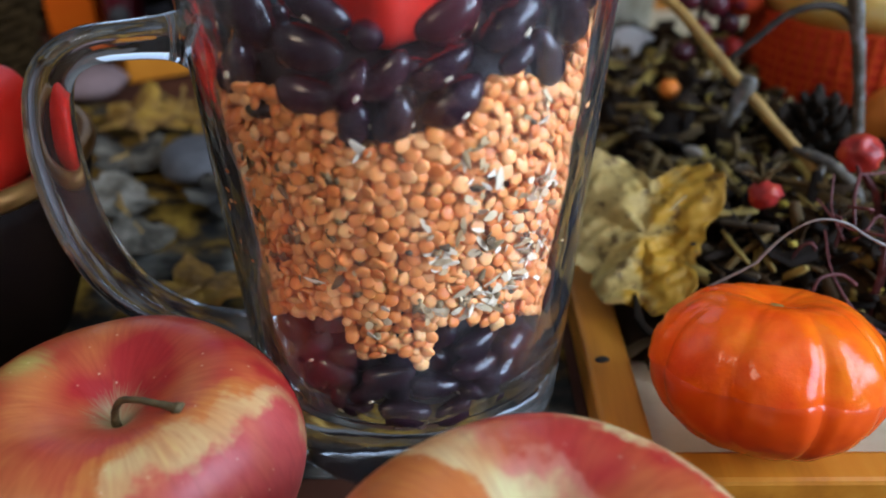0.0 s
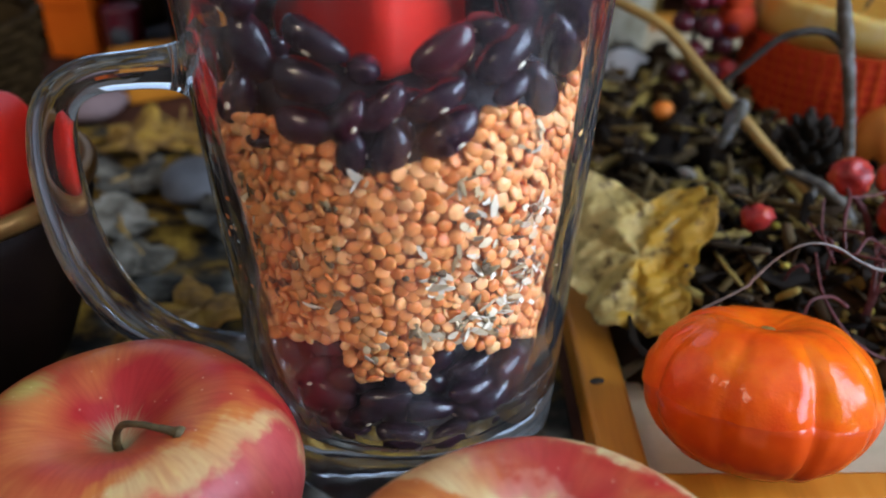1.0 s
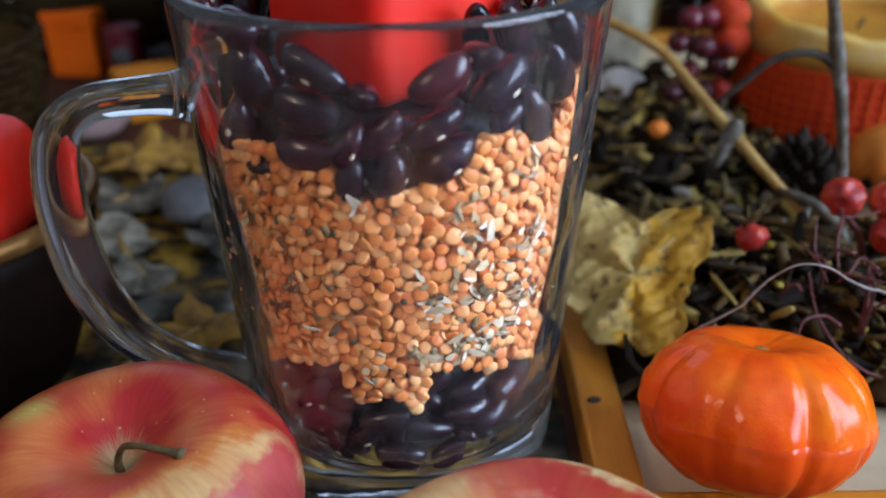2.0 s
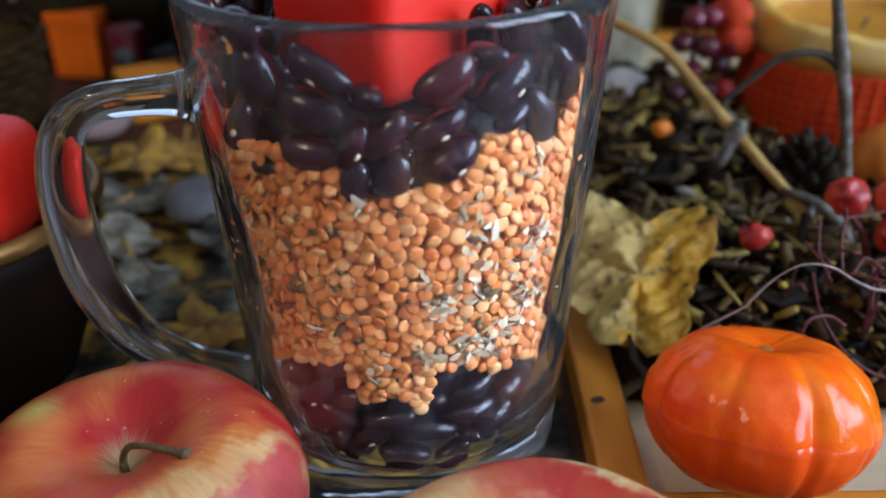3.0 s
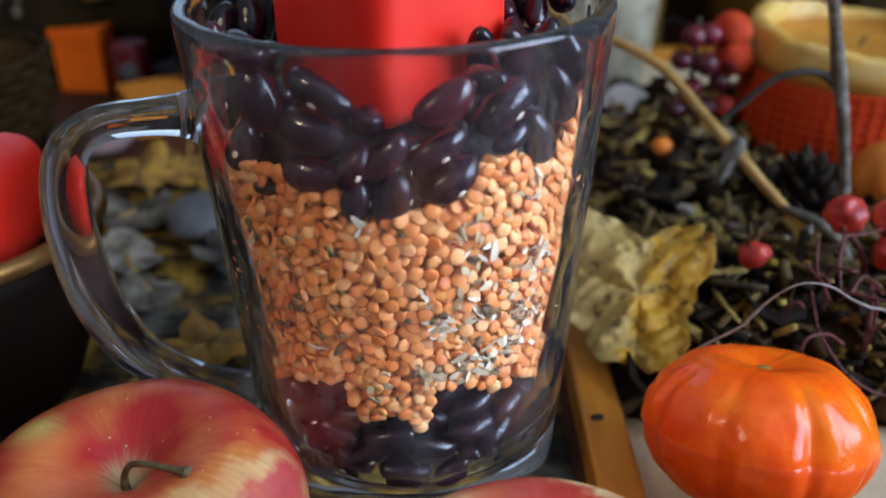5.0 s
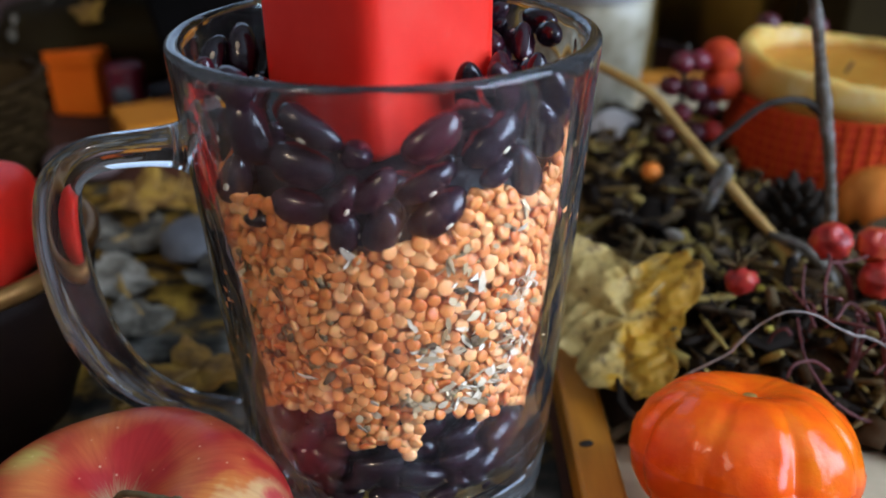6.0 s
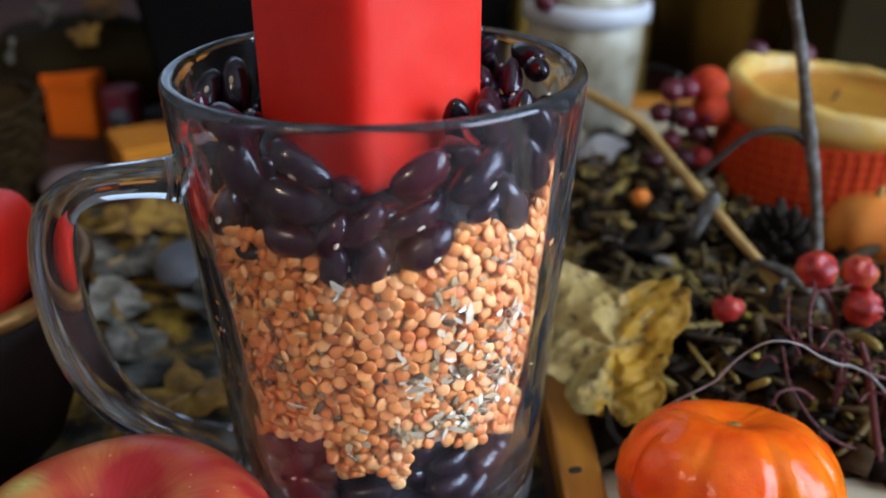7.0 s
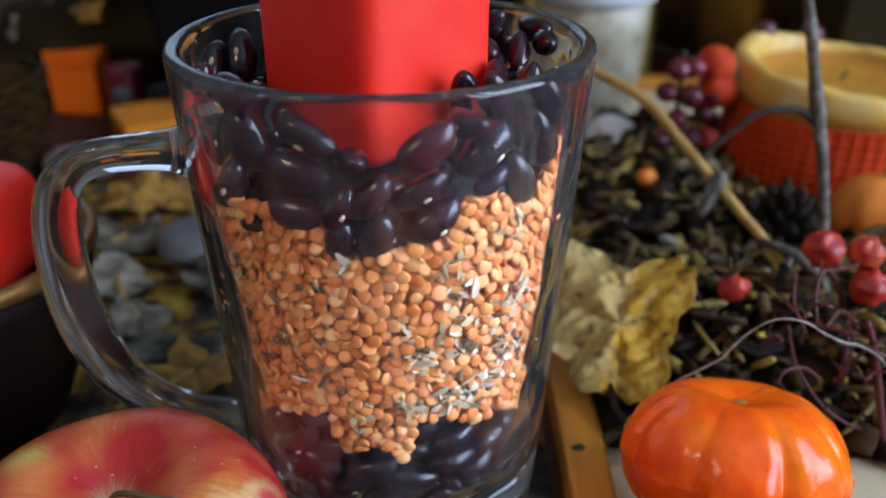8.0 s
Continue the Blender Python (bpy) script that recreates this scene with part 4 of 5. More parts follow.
def rod_shape(n=6):
    """A short broken stalk along z with a slight bend and uneven thickness."""
    verts, faces = [], []
    prof = ((-0.5, 0.8, 0), (-0.25, 1.0, 0.04), (0.0, 0.85, 0.06), (0.25, 0.95, 0.03), (0.5, 0.6, -0.04))
    for z, r, off in prof:
        verts += [(off + 0.09 * r * math.cos(2 * math.pi * k / n), 0.09 * r * math.sin(2 * math.pi * k / n), z) for k in range(n)]
    for q in range(4):
        for k in range(n):
            faces.append((q * n + k, q * n + (k + 1) % n, (q + 1) * n + (k + 1) % n, (q + 1) * n + k))
    faces += [tuple(range(n))[::-1], tuple(range(4 * n, 5 * n))]
    return np.array(verts), faces


def seed_shape(n=8):
    verts, faces = [(0, 0, -0.5)], []
    prof = ((-0.38, 0.14), (-0.1, 0.24), (0.2, 0.2), (0.42, 0.08))
    for z, r in prof:
        verts += [(r * math.cos(2 * math.pi * k / n), 0.75 * r * math.sin(2 * math.pi * k / n), z) for k in range(n)]
    verts.append((0.02, 0, 0.56))
    last = len(verts) - 1
    for k in range(n):
        j = (k + 1) % n
        faces.append((0, 1 + j, 1 + k))
        for q in range(3):
            faces.append((1 + q * n + k, 1 + q * n + j, 1 + (q + 1) * n + j, 1 + (q + 1) * n + k))
        faces.append((1 + 3 * n + k, 1 + 3 * n + j, last))
    return np.array(verts), faces


def litter(count, lo, hi, lift, zone, flat, thin=1.0):
    """Random poses on the heap; flat: how far the pieces lie down."""
    out = []
    for _ in range(count):
        x, y = rng.uniform(zone[0], zone[1]), rng.uniform(zone[2], zone[3])
        if (x - 0.0845) ** 2 + (y - 0.1765) ** 2 < 0.036 ** 2 or x < 0.060 or y < 0.207:
            continue
        if (x - 0.066) ** 2 + (y - 0.246) ** 2 < 0.025 ** 2:
            continue
        if (x - 0.195) ** 2 + (y - 0.335) ** 2 < 0.023 ** 2:
            continue
        if (x - 0.203) ** 2 + (y - 0.41) ** 2 < 0.054 ** 2:
            continue
        ax = Vector((rng.gauss(0, 1), rng.gauss(0, 1), rng.gauss(0, flat))).normalized()
        s = rng.uniform(lo, hi)
        out.append(Matrix.Translation((x, y, mound(x, y) + rng.uniform(0.001, lift))) @ turn_to(ax, (s * thin, s * thin, s)))
    return out


def pieces(name, mats, shape, material, parent):
    """Alike small pieces as objects of their own on one mesh."""
    verts, faces = shape
    me = bpy.data.meshes.new(name)
    me.from_pydata(verts.tolist(), [], faces)
    me.materials.append(material)
    me.polygons.foreach_set("use_smooth", [True] * len(me.polygons))
    for m in mats:
        ob = new(name, me)
        ob.parent = parent
        ob.matrix_basis = m


TAN_PIECE = mixed("tan_stalk_piece", [(0.1, (0.035, 0.020, 0.006)), (0.5, (0.14, 0.082, 0.014)), (0.95, (0.42, 0.30, 0.055))], 150, rough=0.75, bump=0.5, per_object=0.75)
PALE_PIECE = mixed("pale_seed_piece", [(0.1, (0.2, 0.16, 0.11)), (0.6, (0.4, 0.34, 0.26)), (0.9, (0.56, 0.5, 0.42))], 150, rough=0.75, bump=0.4, per_object=0.75)
HEAP = (0.058, 0.30, 0.205, 0.50)
FRONT = (0.075, 0.20, 0.215, 0.30)
BACK = (0.058, 0.16, 0.29, 0.44)
tagged(joined("dark_leaf_flakes", litter(1000, 0.007, 0.024, 0.010, HEAP, 0.9), flake_shape(), LITTER_DARK), "curled black-brown dry leaf flakes heaped in the tray", "dry leaves", kind="stuff")
pieces("stalk_bit", litter(260, 0.010, 0.034, 0.010, HEAP, 0.35) + litter(90, 0.012, 0.034, 0.012, BACK, 0.35, 0.9), rod_shape(), TAN_PIECE, litter_bed)
pieces("seed_husk", litter(50, 0.006, 0.012, 0.010, HEAP, 0.4) + litter(70, 0.007, 0.014, 0.011, BACK, 0.4), seed_shape(), PALE_PIECE, litter_bed)
pieces("seed_pod", litter(80, 0.008, 0.015, 0.010, HEAP, 0.4, 1.2), seed_shape(), TAN_PIECE, litter_bed)
tagged(joined("dark_twig_bits", litter(240, 0.010, 0.028, 0.009, FRONT, 0.3, 0.8) + litter(200, 0.01, 0.026, 0.009, HEAP, 0.3), rod_shape(), LITTER_DARK), "dark broken twigs in the dry litter", "twigs", kind="stuff")


tagged(joined("tan_twig_bits", litter(260, 0.008, 0.026, 0.013, FRONT, 0.35, 0.7) + litter(200, 0.01, 0.028, 0.013, BACK, 0.35, 0.7), rod_shape(), LITTER_TAN), "olive brown broken stems in the dry litter", "twigs", kind="stuff")
tagged(joined("yellow_moss_bits", litter(110, 0.002, 0.005, 0.013, HEAP, 0.8, 1.8) + litter(50, 0.002, 0.005, 0.012, FRONT, 0.8, 1.8), seed_shape(), MOSS), "yellow mossy crumbs in the dry litter", "moss", kind="stuff")


def stem_thing(name, pts, material, label, category, n=9, rough=0.05, per=6):
    base = Vector(pts[-1][:3])
    ob = part(name, tube([(x - base.x, y - base.y, z - base.z, r) for x, y, z, r in pts], n, per, rough=rough), material)
    ob.location = base
    return tagged(ob, label, category)


def side_stem(parent, name, pts, material, n=7, rough=0.05):
    b = parent.location
    return part(name, tube([(x - b.x, y - b.y, z - b.z, r) for x, y, z, r in pts], n, rough=rough), material, parent)


# long golden stalk across the heap
stalk = stem_thing("dry_stalk", [(0.050, 0.372, 0.101, 0.0019), (0.0694, 0.355, 0.094, 0.0020), (0.0878, 0.335, 0.0875, 0.0021), (0.100, 0.320, 0.0755, 0.0023), (0.111, 0.307, 0.0640, 0.0024), (0.124, 0.293, 0.0510, 0.0021), (0.136, 0.281, 0.039, 0.0018), (0.142, 0.275, 0.030, 0.0016)],
                   STALK, "long golden brown dry stalk leaning across the litter", "stalk")
side_stem(stalk, "node", [(0.1135, 0.305, 0.0680, 0.0020), (0.1125, 0.305, 0.0640, 0.0036), (0.110, 0.304, 0.0580, 0.0030), (0.106, 0.302, 0.050, 0.0018)], BARK)
# grey forked twig at the foot of the stalk
fork = stem_thing("grey_twig", [(0.127, 0.288, 0.047, 0.0015), (0.137, 0.281, 0.0445, 0.0022), (0.1455, 0.275, 0.0385, 0.0025), (0.151, 0.271, 0.028, 0.0018)], BARK, "short grey forked twig lying on the litter", "twig", 9, 0.12)
side_stem(fork, "side_twig", [(0.137, 0.281, 0.0445, 0.0016), (0.132, 0.276, 0.039, 0.0015), (0.124, 0.272, 0.036, 0.0011)], BARK)
# upright grey branch
branch = stem_thing("branch", [(0.119, 0.300, 0.178, 0.0017), (0.1292, 0.300, 0.1431, 0.0019), (0.1345, 0.300, 0.127, 0.0022), (0.1385, 0.300, 0.1129, 0.0021), (0.1436, 0.300, 0.0945, 0.0029), (0.1481, 0.300, 0.0799, 0.0023), (0.1530, 0.300, 0.0600, 0.0021), (0.1557, 0.300, 0.0461, 0.0023), (0.158, 0.300, 0.028, 0.0022)],
                    BARK, "slender grey-barked branch standing upright in the litter", "branch", 10, 0.08)
side_stem(branch, "side_twig", [(0.1436, 0.300, 0.0910, 0.0022), (0.1370, 0.300, 0.0950, 0.0016), (0.1285, 0.300, 0.0955, 0.0014), (0.1200, 0.301, 0.0920, 0.0013), (0.1110, 0.302, 0.0830, 0.0012), (0.104, 0.303, 0.076, 0.0010)], BARK_DARK)
# red stems and pale tendril
red = stem_thing("red_vine", [(0.1315, 0.2115, 0.0585, 0.00070), (0.1365, 0.212, 0.047, 0.0012), (0.142, 0.212, 0.030, 0.0012), (0.147, 0.212, 0.014, 0.0013), (0.149, 0.212, 0.006, 0.0013)], RED_STEM, "thin dark red vine with forked twigs in the tray", "vine")
for pts in ([(0.1345, 0.212, 0.0520, 0.00047), (0.127, 0.214, 0.053, 0.00047), (0.118, 0.222, 0.052, 0.00041), (0.113, 0.232, 0.056, 0.00035)],
            [(0.113, 0.222, 0.0505, 0.00041), (0.1165, 0.218, 0.038, 0.00041), (0.125, 0.214, 0.026, 0.00047), (0.135, 0.212, 0.019, 0.00053), (0.1455, 0.212, 0.0165, 0.00059)],
            [(0.122, 0.222, 0.0505, 0.00047), (0.1225, 0.228, 0.058, 0.00053), (0.1285, 0.240, 0.0600, 0.00059), (0.1345, 0.254, 0.0560, 0.00070)],
            [(0.1185, 0.220, 0.048, 0.00035), (0.115, 0.225, 0.056, 0.00035), (0.1165, 0.232, 0.064, 0.00030)],
            [(0.1365, 0.212, 0.047, 0.00053), (0.145, 0.214, 0.043, 0.00053), (0.156, 0.216, 0.038, 0.00053)],
            [(0.1285, 0.240, 0.0600, 0.00041), (0.138, 0.245, 0.058, 0.00035), (0.147, 0.252, 0.056, 0.00041)]):
    side_stem(red, "twig", pts, RED_STEM)
for k in range(16):
    x, y = rng.uniform(0.116, 0.158), rng.uniform(0.208, 0.250)
    z = rng.uniform(0.034, 0.058)
    dx, dz = rng.uniform(-0.016, 0.016), rng.uniform(-0.018, 0.004)
    side_stem(red, "twig", [(x, y, z, 0.0006), (x + dx * 0.4, y + rng.uniform(-0.004, 0.004), z + dz * 0.2 + 0.002, 0.0005), (x + dx, y + rng.uniform(-0.006, 0.006), z + dz, 0.0005), (x + dx * 1.2, y + rng.uniform(-0.006, 0.006), z + dz * 1.8 - 0.006, 0.0004)], RED_STEM, 5)
tendril = stem_thing("tendril", [(0.0727, 0.199, 0.0455, 0.00041), (0.0840, 0.199, 0.0530, 0.00036), (0.0862, 0.199, 0.0560, 0.00051), (0.0909, 0.199, 0.0620, 0.00031), (0.0960, 0.198, 0.0668, 0.00031), (0.1010, 0.198, 0.0677, 0.00031), (0.1075, 0.199, 0.0655, 0.00036), (0.1138, 0.200, 0.0612, 0.00041), (0.121, 0.202, 0.0570, 0.00051), (0.1275, 0.206, 0.0535, 0.00046), (0.138, 0.211, 0.0455, 0.00046), (0.152, 0.214, 0.030, 0.00046), (0.160, 0.218, 0.020, 0.00046)], TENDRIL, "pale wiry dry tendril arching over the pumpkin", "tendril", 8)


def berry_bm(r, seed, dry=0.08, long=1.0):
    bm = bmesh.new()
    bmesh.ops.create_uvsphere(bm, u_segments=20, v_segments=14, radius=1)
    for v in bm.verts:
        w = 1 + dry * noise.noise(v.co * 2.2 + Vector((seed, 0, 0)))
        v.co = Vector((v.co.x * r * w, v.co.y * r * w, v.co.z * r * w * long))
    return bm


def hip(name, x, y, z, r, seed, material, label, category, crown=True, axis=(0.2, -0.3, 0.9), group=""):
    t = new(name)
    t.empty_display_size = 0.005
    t.matrix_world = Matrix.Translation((x, y, z)) @ Vector(axis).to_track_quat("Z", "Y").to_matrix().to_4x4()
    tagged(t, label, category, group)
    flesh = part("flesh", berry_bm(r, seed, 0.3 if material is ROSEHIP else 0.1, 0.9), material, t)
    if crown:
        for k in range(7):
            a = k * 0.9 + seed
            c, s_ = math.cos(a), math.sin(a)
            part("sepal", tube([(0.001 * c, 0.001 * s_, r * 0.80, 0.0008), (0.0032 * c, 0.0032 * s_, r * 1.35, 0.0006), (0.0075 * c, 0.0075 * s_, r * 1.7, 0.0003)], 4, 2), LITTER_TAN, flesh, "dry tan sepal")
    return t


hip("rosehip", 0.1045, 0.2500, 0.0480, 0.0052, 1, ROSEHIP, "red rosehip with dry sepals on the litter", "rosehip", True, (-0.2, 0.25, 0.9), "rosehips")
hip("rosehip", 0.1372, 0.2590, 0.0580, 0.0068, 2, ROSEHIP, "shiny red rosehip beside the upright branch", "rosehip", False, group="rosehips")
hip("rosehip", 0.1520, 0.2585, 0.0570, 0.0062, 3, ROSEHIP, "shiny red rosehip beside the upright branch", "rosehip", False, group="rosehips")
hip("rosehip", 0.1535, 0.2530, 0.0462, 0.0066, 4, ROSEHIP, "shiny red rosehip beside the upright branch", "rosehip", False, group="rosehips")
hip("rosehip", 0.0995, 0.362, 0.0420, 0.0048, 5, ORANGE_SKIN, "small orange berry lying in the litter", "berry", False, group="rosehips")
# support twigs under the hips
stem_thing("rosehip_twig", [(0.1380, 0.259, 0.0530, 0.0011), (0.1445, 0.256, 0.044, 0.0012), (0.1480, 0.254, 0.030, 0.0013), (0.149, 0.254, 0.02, 0.0013)], RED_STEM, "dark red twig carrying the rosehips", "twig")

# dark cone at the foot of the branch
cone = thing("pine_cone", 0.146, 0.315, 0.026, "small black-brown pine cone in the dry litter", "cone")
part("core", lathe([(0, 0), (0.006, 0.002), (0.007, 0.012), (0.003, 0.024), (0, 0.027)], 16), CONE, cone)
for k in range(34):
    a, h = k * 2.4, 0.003 + 0.0007 * k
    w = 0.0135 * (1 - (h / 0.034) ** 2) + 0.001
    c, s_ = math.cos(a), math.sin(a)
    part("scale", tube([(0.003 * c, 0.003 * s_, h, 0.0010), (w * 0.7 * c, w * 0.7 * s_, h + 0.003, 0.0021), (w * c, w * s_, h + 0.0075, 0.0008)], 6, 2, flat=1.3), CONE, cone)

# ---- wrapped yellow candle ----
wc = thing("wrapped_candle", 0.203, 0.412, 0.005, "broad yellow candle in an orange-red woven wrap", "candle")


def wax_rim(a, i):
    return 1 + 0.02 * math.sin(3 * a + 1) + 0.012 * math.sin(7 * a)


bm = lathe([(0, 0), (0.0520, 0), (0.0530, 0.004), (0.0530, 0.060), (0, 0.060)], 72)
part("wrap", bm, WRAP, wc)
def melted(bm):
    for v in bm.verts:
        a = math.atan2(v.co.y, v.co.x)
        if v.co.z > 0.0735:
            v.co.z += 0.0056 * math.cos(a - 2.5) + 0.0014 * math.sin(3.0 * a + 1) + 0.0005 * math.sin(8 * a + 1) + 0.0003 * math.sin(17 * a)
    return bm


part("wax", melted(lathe([(0.0428, 0.0602), (0.0515, 0.0602), (0.0520, 0.067), (0.0515, 0.0745), (0.0500, 0.0765), (0.0455, 0.0768), (0.0430, 0.0750)], 96, True, wax_rim)), PALE_WAX, wc, "cream yellow wax with an uneven melted rim")
part("wax_pool", melted(lathe([(0.0432, 0.0733), (0.0415, 0.0700), (0.0300, 0.0690), (0.0, 0.0686)], 96, False, wax_rim)), YELLOW_WAX, wc, "darker amber wax inside the rim")
part("wick", tube([(0, 0, 0.0680, 0.0009), (0.001, 0, 0.0710, 0.0009), (0.003, 0.001, 0.0735, 0.0008)], 6), BARK_DARK, wc)
band = lathe([(0.0529, -0.0007), (0.0536, 0), (0.0529, 0.0007)], 72, closed=True)
band_mesh = bpy.data.meshes.new("weft_band")
band.to_mesh(band_mesh)
band.free()
band_mesh.materials.append(WRAP_THREAD)
for k in range(12):
    ob = new("weft_band", band_mesh)
    ob.parent, ob.location = wc, (0, 0, 0.004 + 0.005 * k)
rib_bm = block(0.0526, 0.0537, -0.0008, 0.0008, 0.001, 0.0595, 0.0003, 1)
rib_mesh = bpy.data.meshes.new("warp_rib")
rib_bm.to_mesh(rib_mesh)
rib_bm.free()
rib_mesh.materials.append(WRAP_THREAD)
for k in range(56):
    ob = new("warp_rib", rib_mesh)
    ob.parent = wc
    ob.matrix_basis = pose(0, 0, 0, 0, 0, k * 360 / 56)

# orange gourd in front of the wrapped candle
gourd = thing("gourd", 0.195, 0.335, 0.016, "small smooth orange gourd lying on the litter", "gourd")
part("skin", lathe([(0.0205 * math.cos(a), 0.019 + 0.019 * math.sin(a)) for a in np.linspace(-math.pi / 2 + 0.02, math.pi / 2 - 0.02, 20)], 48, shape=lambda a, i: 1 + 0.015 * math.cos(8 * a)), ORANGE_SKIN, gourd)
part("stub", tube([(0, 0, 0.036, 0.002), (0.001, 0, 0.042, 0.0016)], 7), STALK, gourd)

# berries behind
for i, (x, y, z, r, m) in enumerate([(0.1185, 0.40, 0.0825, 0.0075, BERRY_DARK), (0.126, 0.40, 0.0835, 0.007, BERRY_DARK), (0.1150, 0.404, 0.0700, 0.007, BERRY_DARK), (0.1259, 0.40, 0.0690, 0.008, BERRY_DARK),
                                     (0.1340, 0.402, 0.0600, 0.007, BERRY_DARK), (0.1220, 0.405, 0.0560, 0.007, BERRY_DARK), (0.1377, 0.40, 0.0700, 0.006, BERRY_DARK), (0.1290, 0.400, 0.0475, 0.007, BERRY_DARK),
                                     (0.1150, 0.404, 0.0450, 0.007, BERRY_DARK), (0.138, 0.402, 0.0475, 0.007, ROSEHIP)]):
    hip("viburnum_berry", x, y, z, r * 0.78, i, m, "dark crimson berry in a hanging cluster", "berry", False, group="berry cluster")
stem_thing("berry_branch", [(0.1225, 0.409, 0.089, 0.0012), (0.1225, 0.409, 0.06, 0.0014), (0.1235, 0.409, 0.04, 0.0016), (0.125, 0.409, 0.024, 0.0018)], BARK_DARK, "dark twig carrying crimson berries", "twig")
for i, (x, y, z) in enumerate([(0.1385, 0.408, 0.083), (0.1400, 0.405, 0.071)]):
    hip("winter_cherry", x, y, z, 0.0095, 30 + i, HUSK_RED, "orange-red papery winter cherry husk by the candle", "winter cherry", False, group="winter cherries")
hip("viburnum_berry", 0.178, 0.457, 0.0880, 0.006, 41, BERRY_DARK, "dark crimson berry on the candle rim", "berry", False, group="berry cluster")
hip("viburnum_berry", 0.205, 0.4605, 0.0850, 0.0065, 42, BERRY_DARK, "dark crimson berry on the candle rim", "berry", False, group="berry cluster")

# ---- cream jar ----
jar = thing("storage_jar", 0.098, 0.540, 0.005, "cream glazed jar with a thick white rim", "jar")
part("body", lathe([(0, 0), (0.026, 0), (0.029, 0.004), (0.033, 0.03), (0.036, 0.07), (0.036, 0.083), (0.033, 0.086), (0.031, 0.083), (0.03, 0.01), (0, 0.008)], 64), CREAM, jar)
part("rim", lathe([(0.0355, 0.0835), (0.0395, 0.0855), (0.0400, 0.0925), (0.0385, 0.0960), (0.0345, 0.0965), (0.0325, 0.092), (0.033, 0.0845)], 64, closed=True), WHITE_GLAZE, jar, "thick white rim")
part("lid", lathe([(0, 0.094), (0.0325, 0.094), (0.033, 0.098), (0.027, 0.112), (0.018, 0.118), (0.013, 0.122), (0.014, 0.130), (0.009, 0.135), (0, 0.136)], 64), CREAM, jar)
part("bead", berry_bm(0.0065, 3, 0.03), BERRY_DARK, jar, "dark bead by the rim").location = (-0.030, -0.028, 0.1)
pebble("white_gourd", 0.097, 0.438, 0.0290, 0.017, 0.017, 0.0175, 6, WHITE_GLAZE, "small round white gourd before the jar", "gourd", 0.08)
pebble("white_gourd", 0.082, 0.470, 0.0270, 0.014, 0.014, 0.014, 8, CREAM, "small round cream gourd before the jar", "gourd", 0.08)

# ---- far things ----
def plain_box(name, x, y, z, sx, sy, sz, rz, material, label, category, bevel=0.002, taper=0.0):
    bm = block(-sx / 2, sx / 2, -sy / 2, sy / 2, 0, sz, bevel)
    for v in bm.verts:
        k = 1 + taper * v.co.z / sz
        v.co.x, v.co.y = v.co.x * k, v.co.y * k
    ob = part(name, bm, material, smooth=False)
    ob.matrix_basis = pose(x, y, z, 0, 0, rz)
    return tagged(ob, label, category)


planter = thing("planter", -0.070, 0.640, 0, "matt black square planter with a broad lip on the table", "planter", rz=4)
tub = block(-0.1025, 0.1025, -0.1025, 0.1025, 0, 0.13, 0.004)
for v in tub.verts:
    v.co.x, v.co.y = v.co.x * (1 + v.co.z * 1.1), v.co.y * (1 + v.co.z * 1.1)
part("tub", tub, BLACK, planter, smooth=False)
part("lip", block(-0.122, 0.122, -0.122, 0.122, 0.1305, 0.147, 0.003), BLACK, planter, smooth=False)
carton = thing("orange_box", -0.250, 0.590, 0, "bright orange cardboard box with a shallow lid", "box", rz=-8)
part("body", block(-0.017, 0.017, -0.014, 0.014, 0, 0.034, 0.001), ORANGE_BOX, carton, smooth=False)
part("lid", block(-0.0180, 0.0180, -0.0150, 0.0150, 0.0342, 0.044, 0.0015), ORANGE_BOX, carton, smooth=False)
plain_box("amber_block", -0.172, 0.520, 0, 0.060, 0.05, 0.022, 30, AMBER, "flat amber orange box lying on the table", "box")
tin = thing("small_tin", -0.214, 0.575, 0.0, "small dark red tin with a grey lid face", "tin")
tin_body = part("body", lathe([(0, 0), (0.0125, 0), (0.013, 0.002), (0.013, 0.034), (0.012, 0.036), (0, 0.036)], 32), BERRY_DARK, tin)
part("badge", lathe([(0, 0.0), (0.007, 0.0), (0.007, 0.001), (0, 0.0016)], 24), STONE, tin_body, "round grey badge").matrix_basis = pose(0.001, -0.0129, 0.018, 90, 0, 0)
pebble("pink_stone", -0.205, 0.465, 0.009, 0.025, 0.02, 0.0095, 12, PINK, "flat dusty pink stone on the table", "stone")
basket = thing("wicker_basket", -0.272, 0.470, 0, "dark woven wicker basket on the table", "basket")
part("lining", lathe([(0, 0.002), (0.034, 0.002), (0.043, 0.055), (0.041, 0.055), (0.033, 0.006), (0, 0.006)], 40), WICKER, basket)
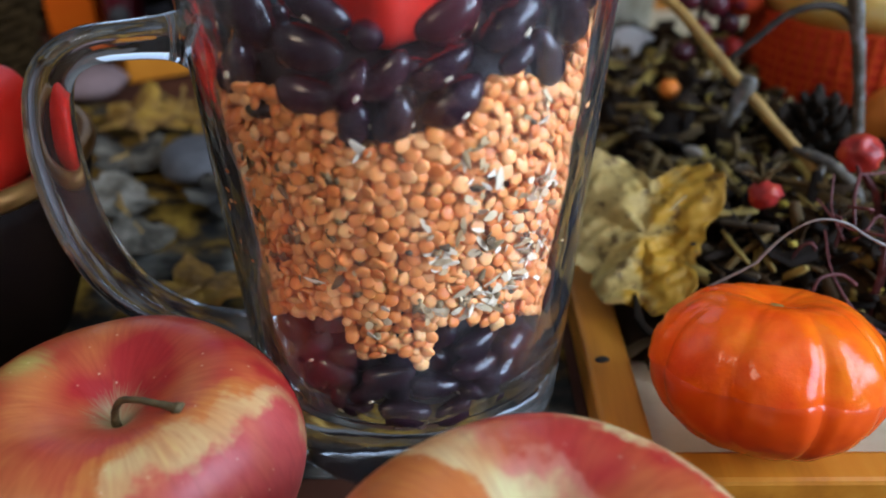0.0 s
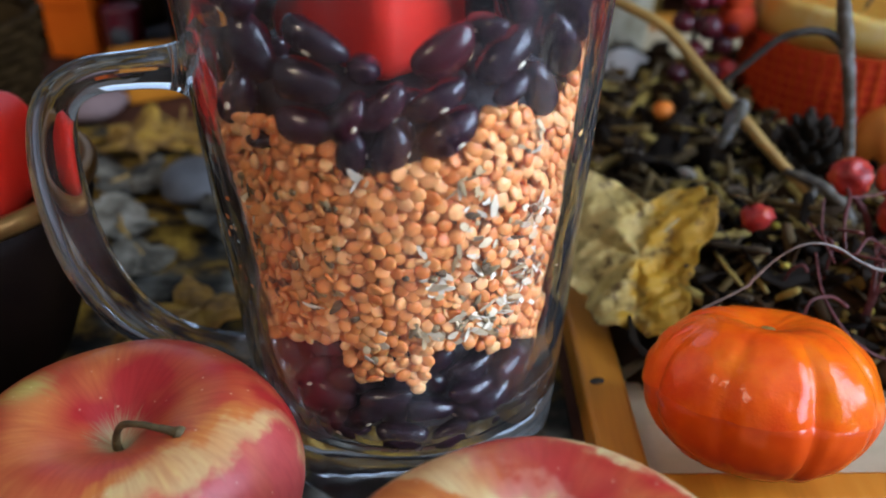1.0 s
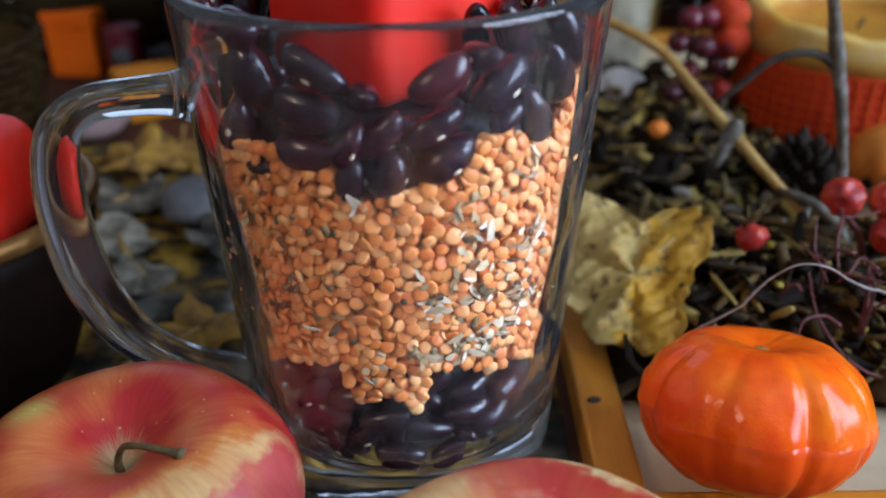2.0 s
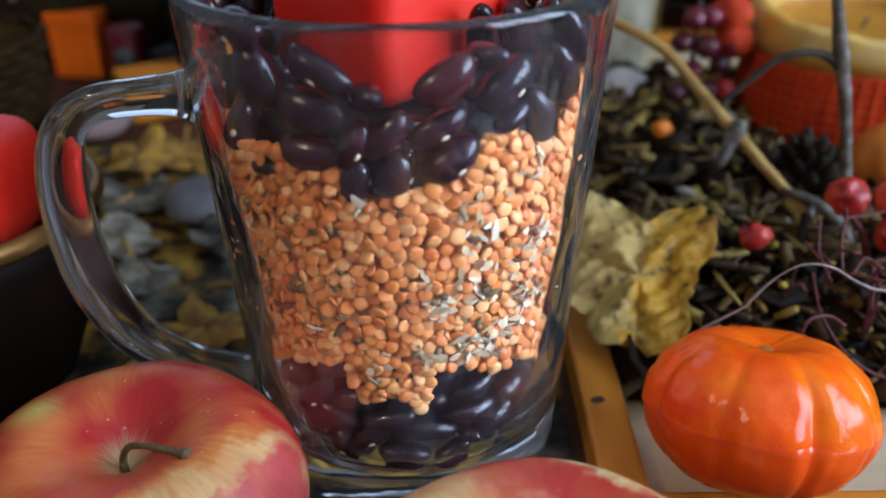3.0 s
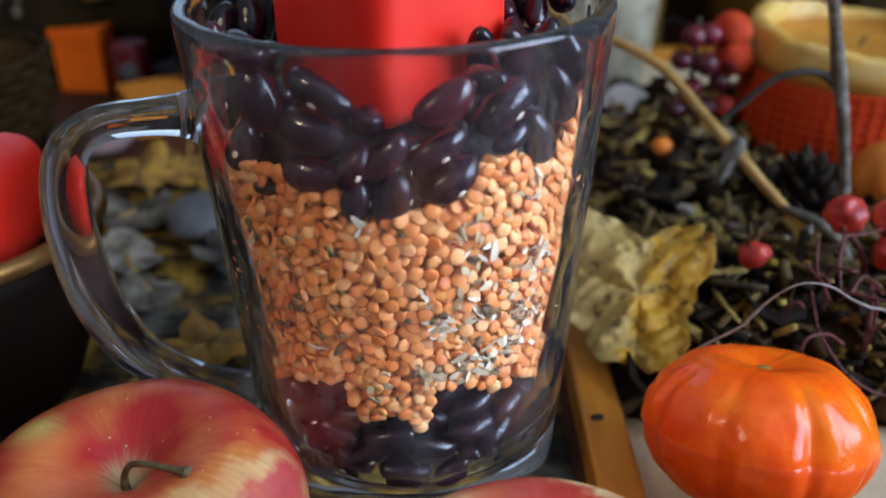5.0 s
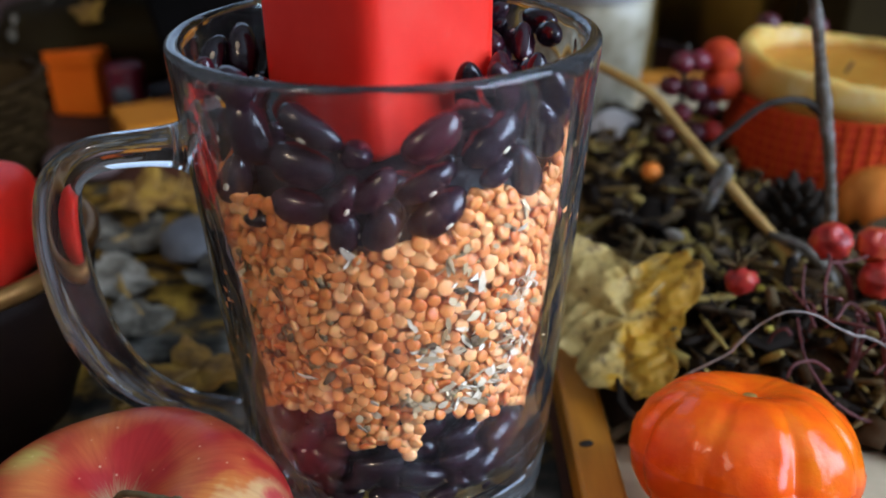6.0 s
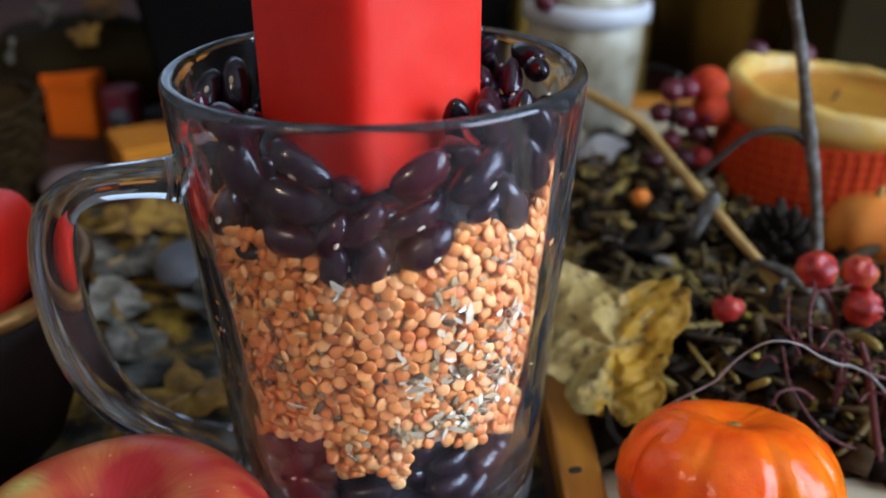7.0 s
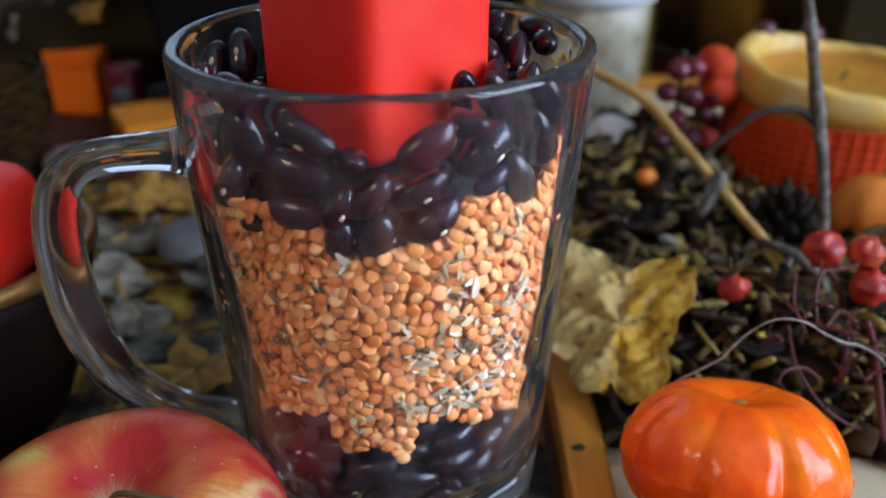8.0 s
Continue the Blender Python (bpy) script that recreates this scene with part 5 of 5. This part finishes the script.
for k in range(10):
    z = 0.004 + 0.0058 * k
    r = 0.036 + 0.01 * z / 0.058
    ring = [(math.cos(2 * math.pi * i / 24), math.sin(2 * math.pi * i / 24)) for i in range(25)]
    part("weave", tube([(c * (r + 0.002 * (1 if (i + k) % 2 else -1)), s_ * (r + 0.002 * (1 if (i + k) % 2 else -1)), z, 0.0028) for i, (c, s_) in enumerate(ring)], 6, 2), WICKER, basket)
for i, (x, y, z, r) in enumerate([(-0.285, 0.60, 0.055, 0.014), (-0.243, 0.605, 0.066, 0.011), (-0.275, 0.625, 0.078, 0.012), (-0.235, 0.63, 0.082, 0.014)]):
    leaf(x, y, z, r, 80 + i, LEAF_OCHRE if i % 2 else LEAF_PALE, "dried leaf on the dark heap", (0.1, -0.6, 0.8), i * 70, 5, 0.2, 0.4, False, "dried leaves on the table")
pebble("folded_cloth", -0.265, 0.640, 0.035, 0.075, 0.055, 0.036, 15, BROWN_BOX, "dark brown cloth bundle on the table", "bundle", 0.3)


# mustard cloth behind the jar, hanging in folds
bm = bmesh.new()
cols = []
for i in range(121):
    x = 0.02 + 0.55 * i / 120
    f = 0.012 * math.sin(x * 70) + 0.007 * math.sin(x * 31 + 1)
    cols.append([bm.verts.new((x, 0.70 + f * (1 + 0.4 * j), 0.42 * (1 - j / 8))) for j in range(9)])
for i in range(120):
    for j in range(8):
        bm.faces.new((cols[i][j], cols[i][j + 1], cols[i + 1][j + 1], cols[i + 1][j]))
cloth = tagged(part("hanging_cloth", bm, MUSTARD), "mustard yellow cloth hanging in folds behind the jar", "cloth")
cloth.modifiers.new("thickness", "SOLIDIFY").thickness = 0.0015
crate = thing("brown_box", 0.385, 0.610, 0, "dark brown cardboard box with a lid on the table", "box", rz=4)
part("body", block(-0.12, 0.12, -0.04, 0.04, 0, 0.172, 0.003), BROWN_BOX, crate, smooth=False)
part("lid", block(-0.1225, 0.1225, -0.0425, 0.0425, 0.1725, 0.200, 0.003), BROWN_BOX, crate, smooth=False)
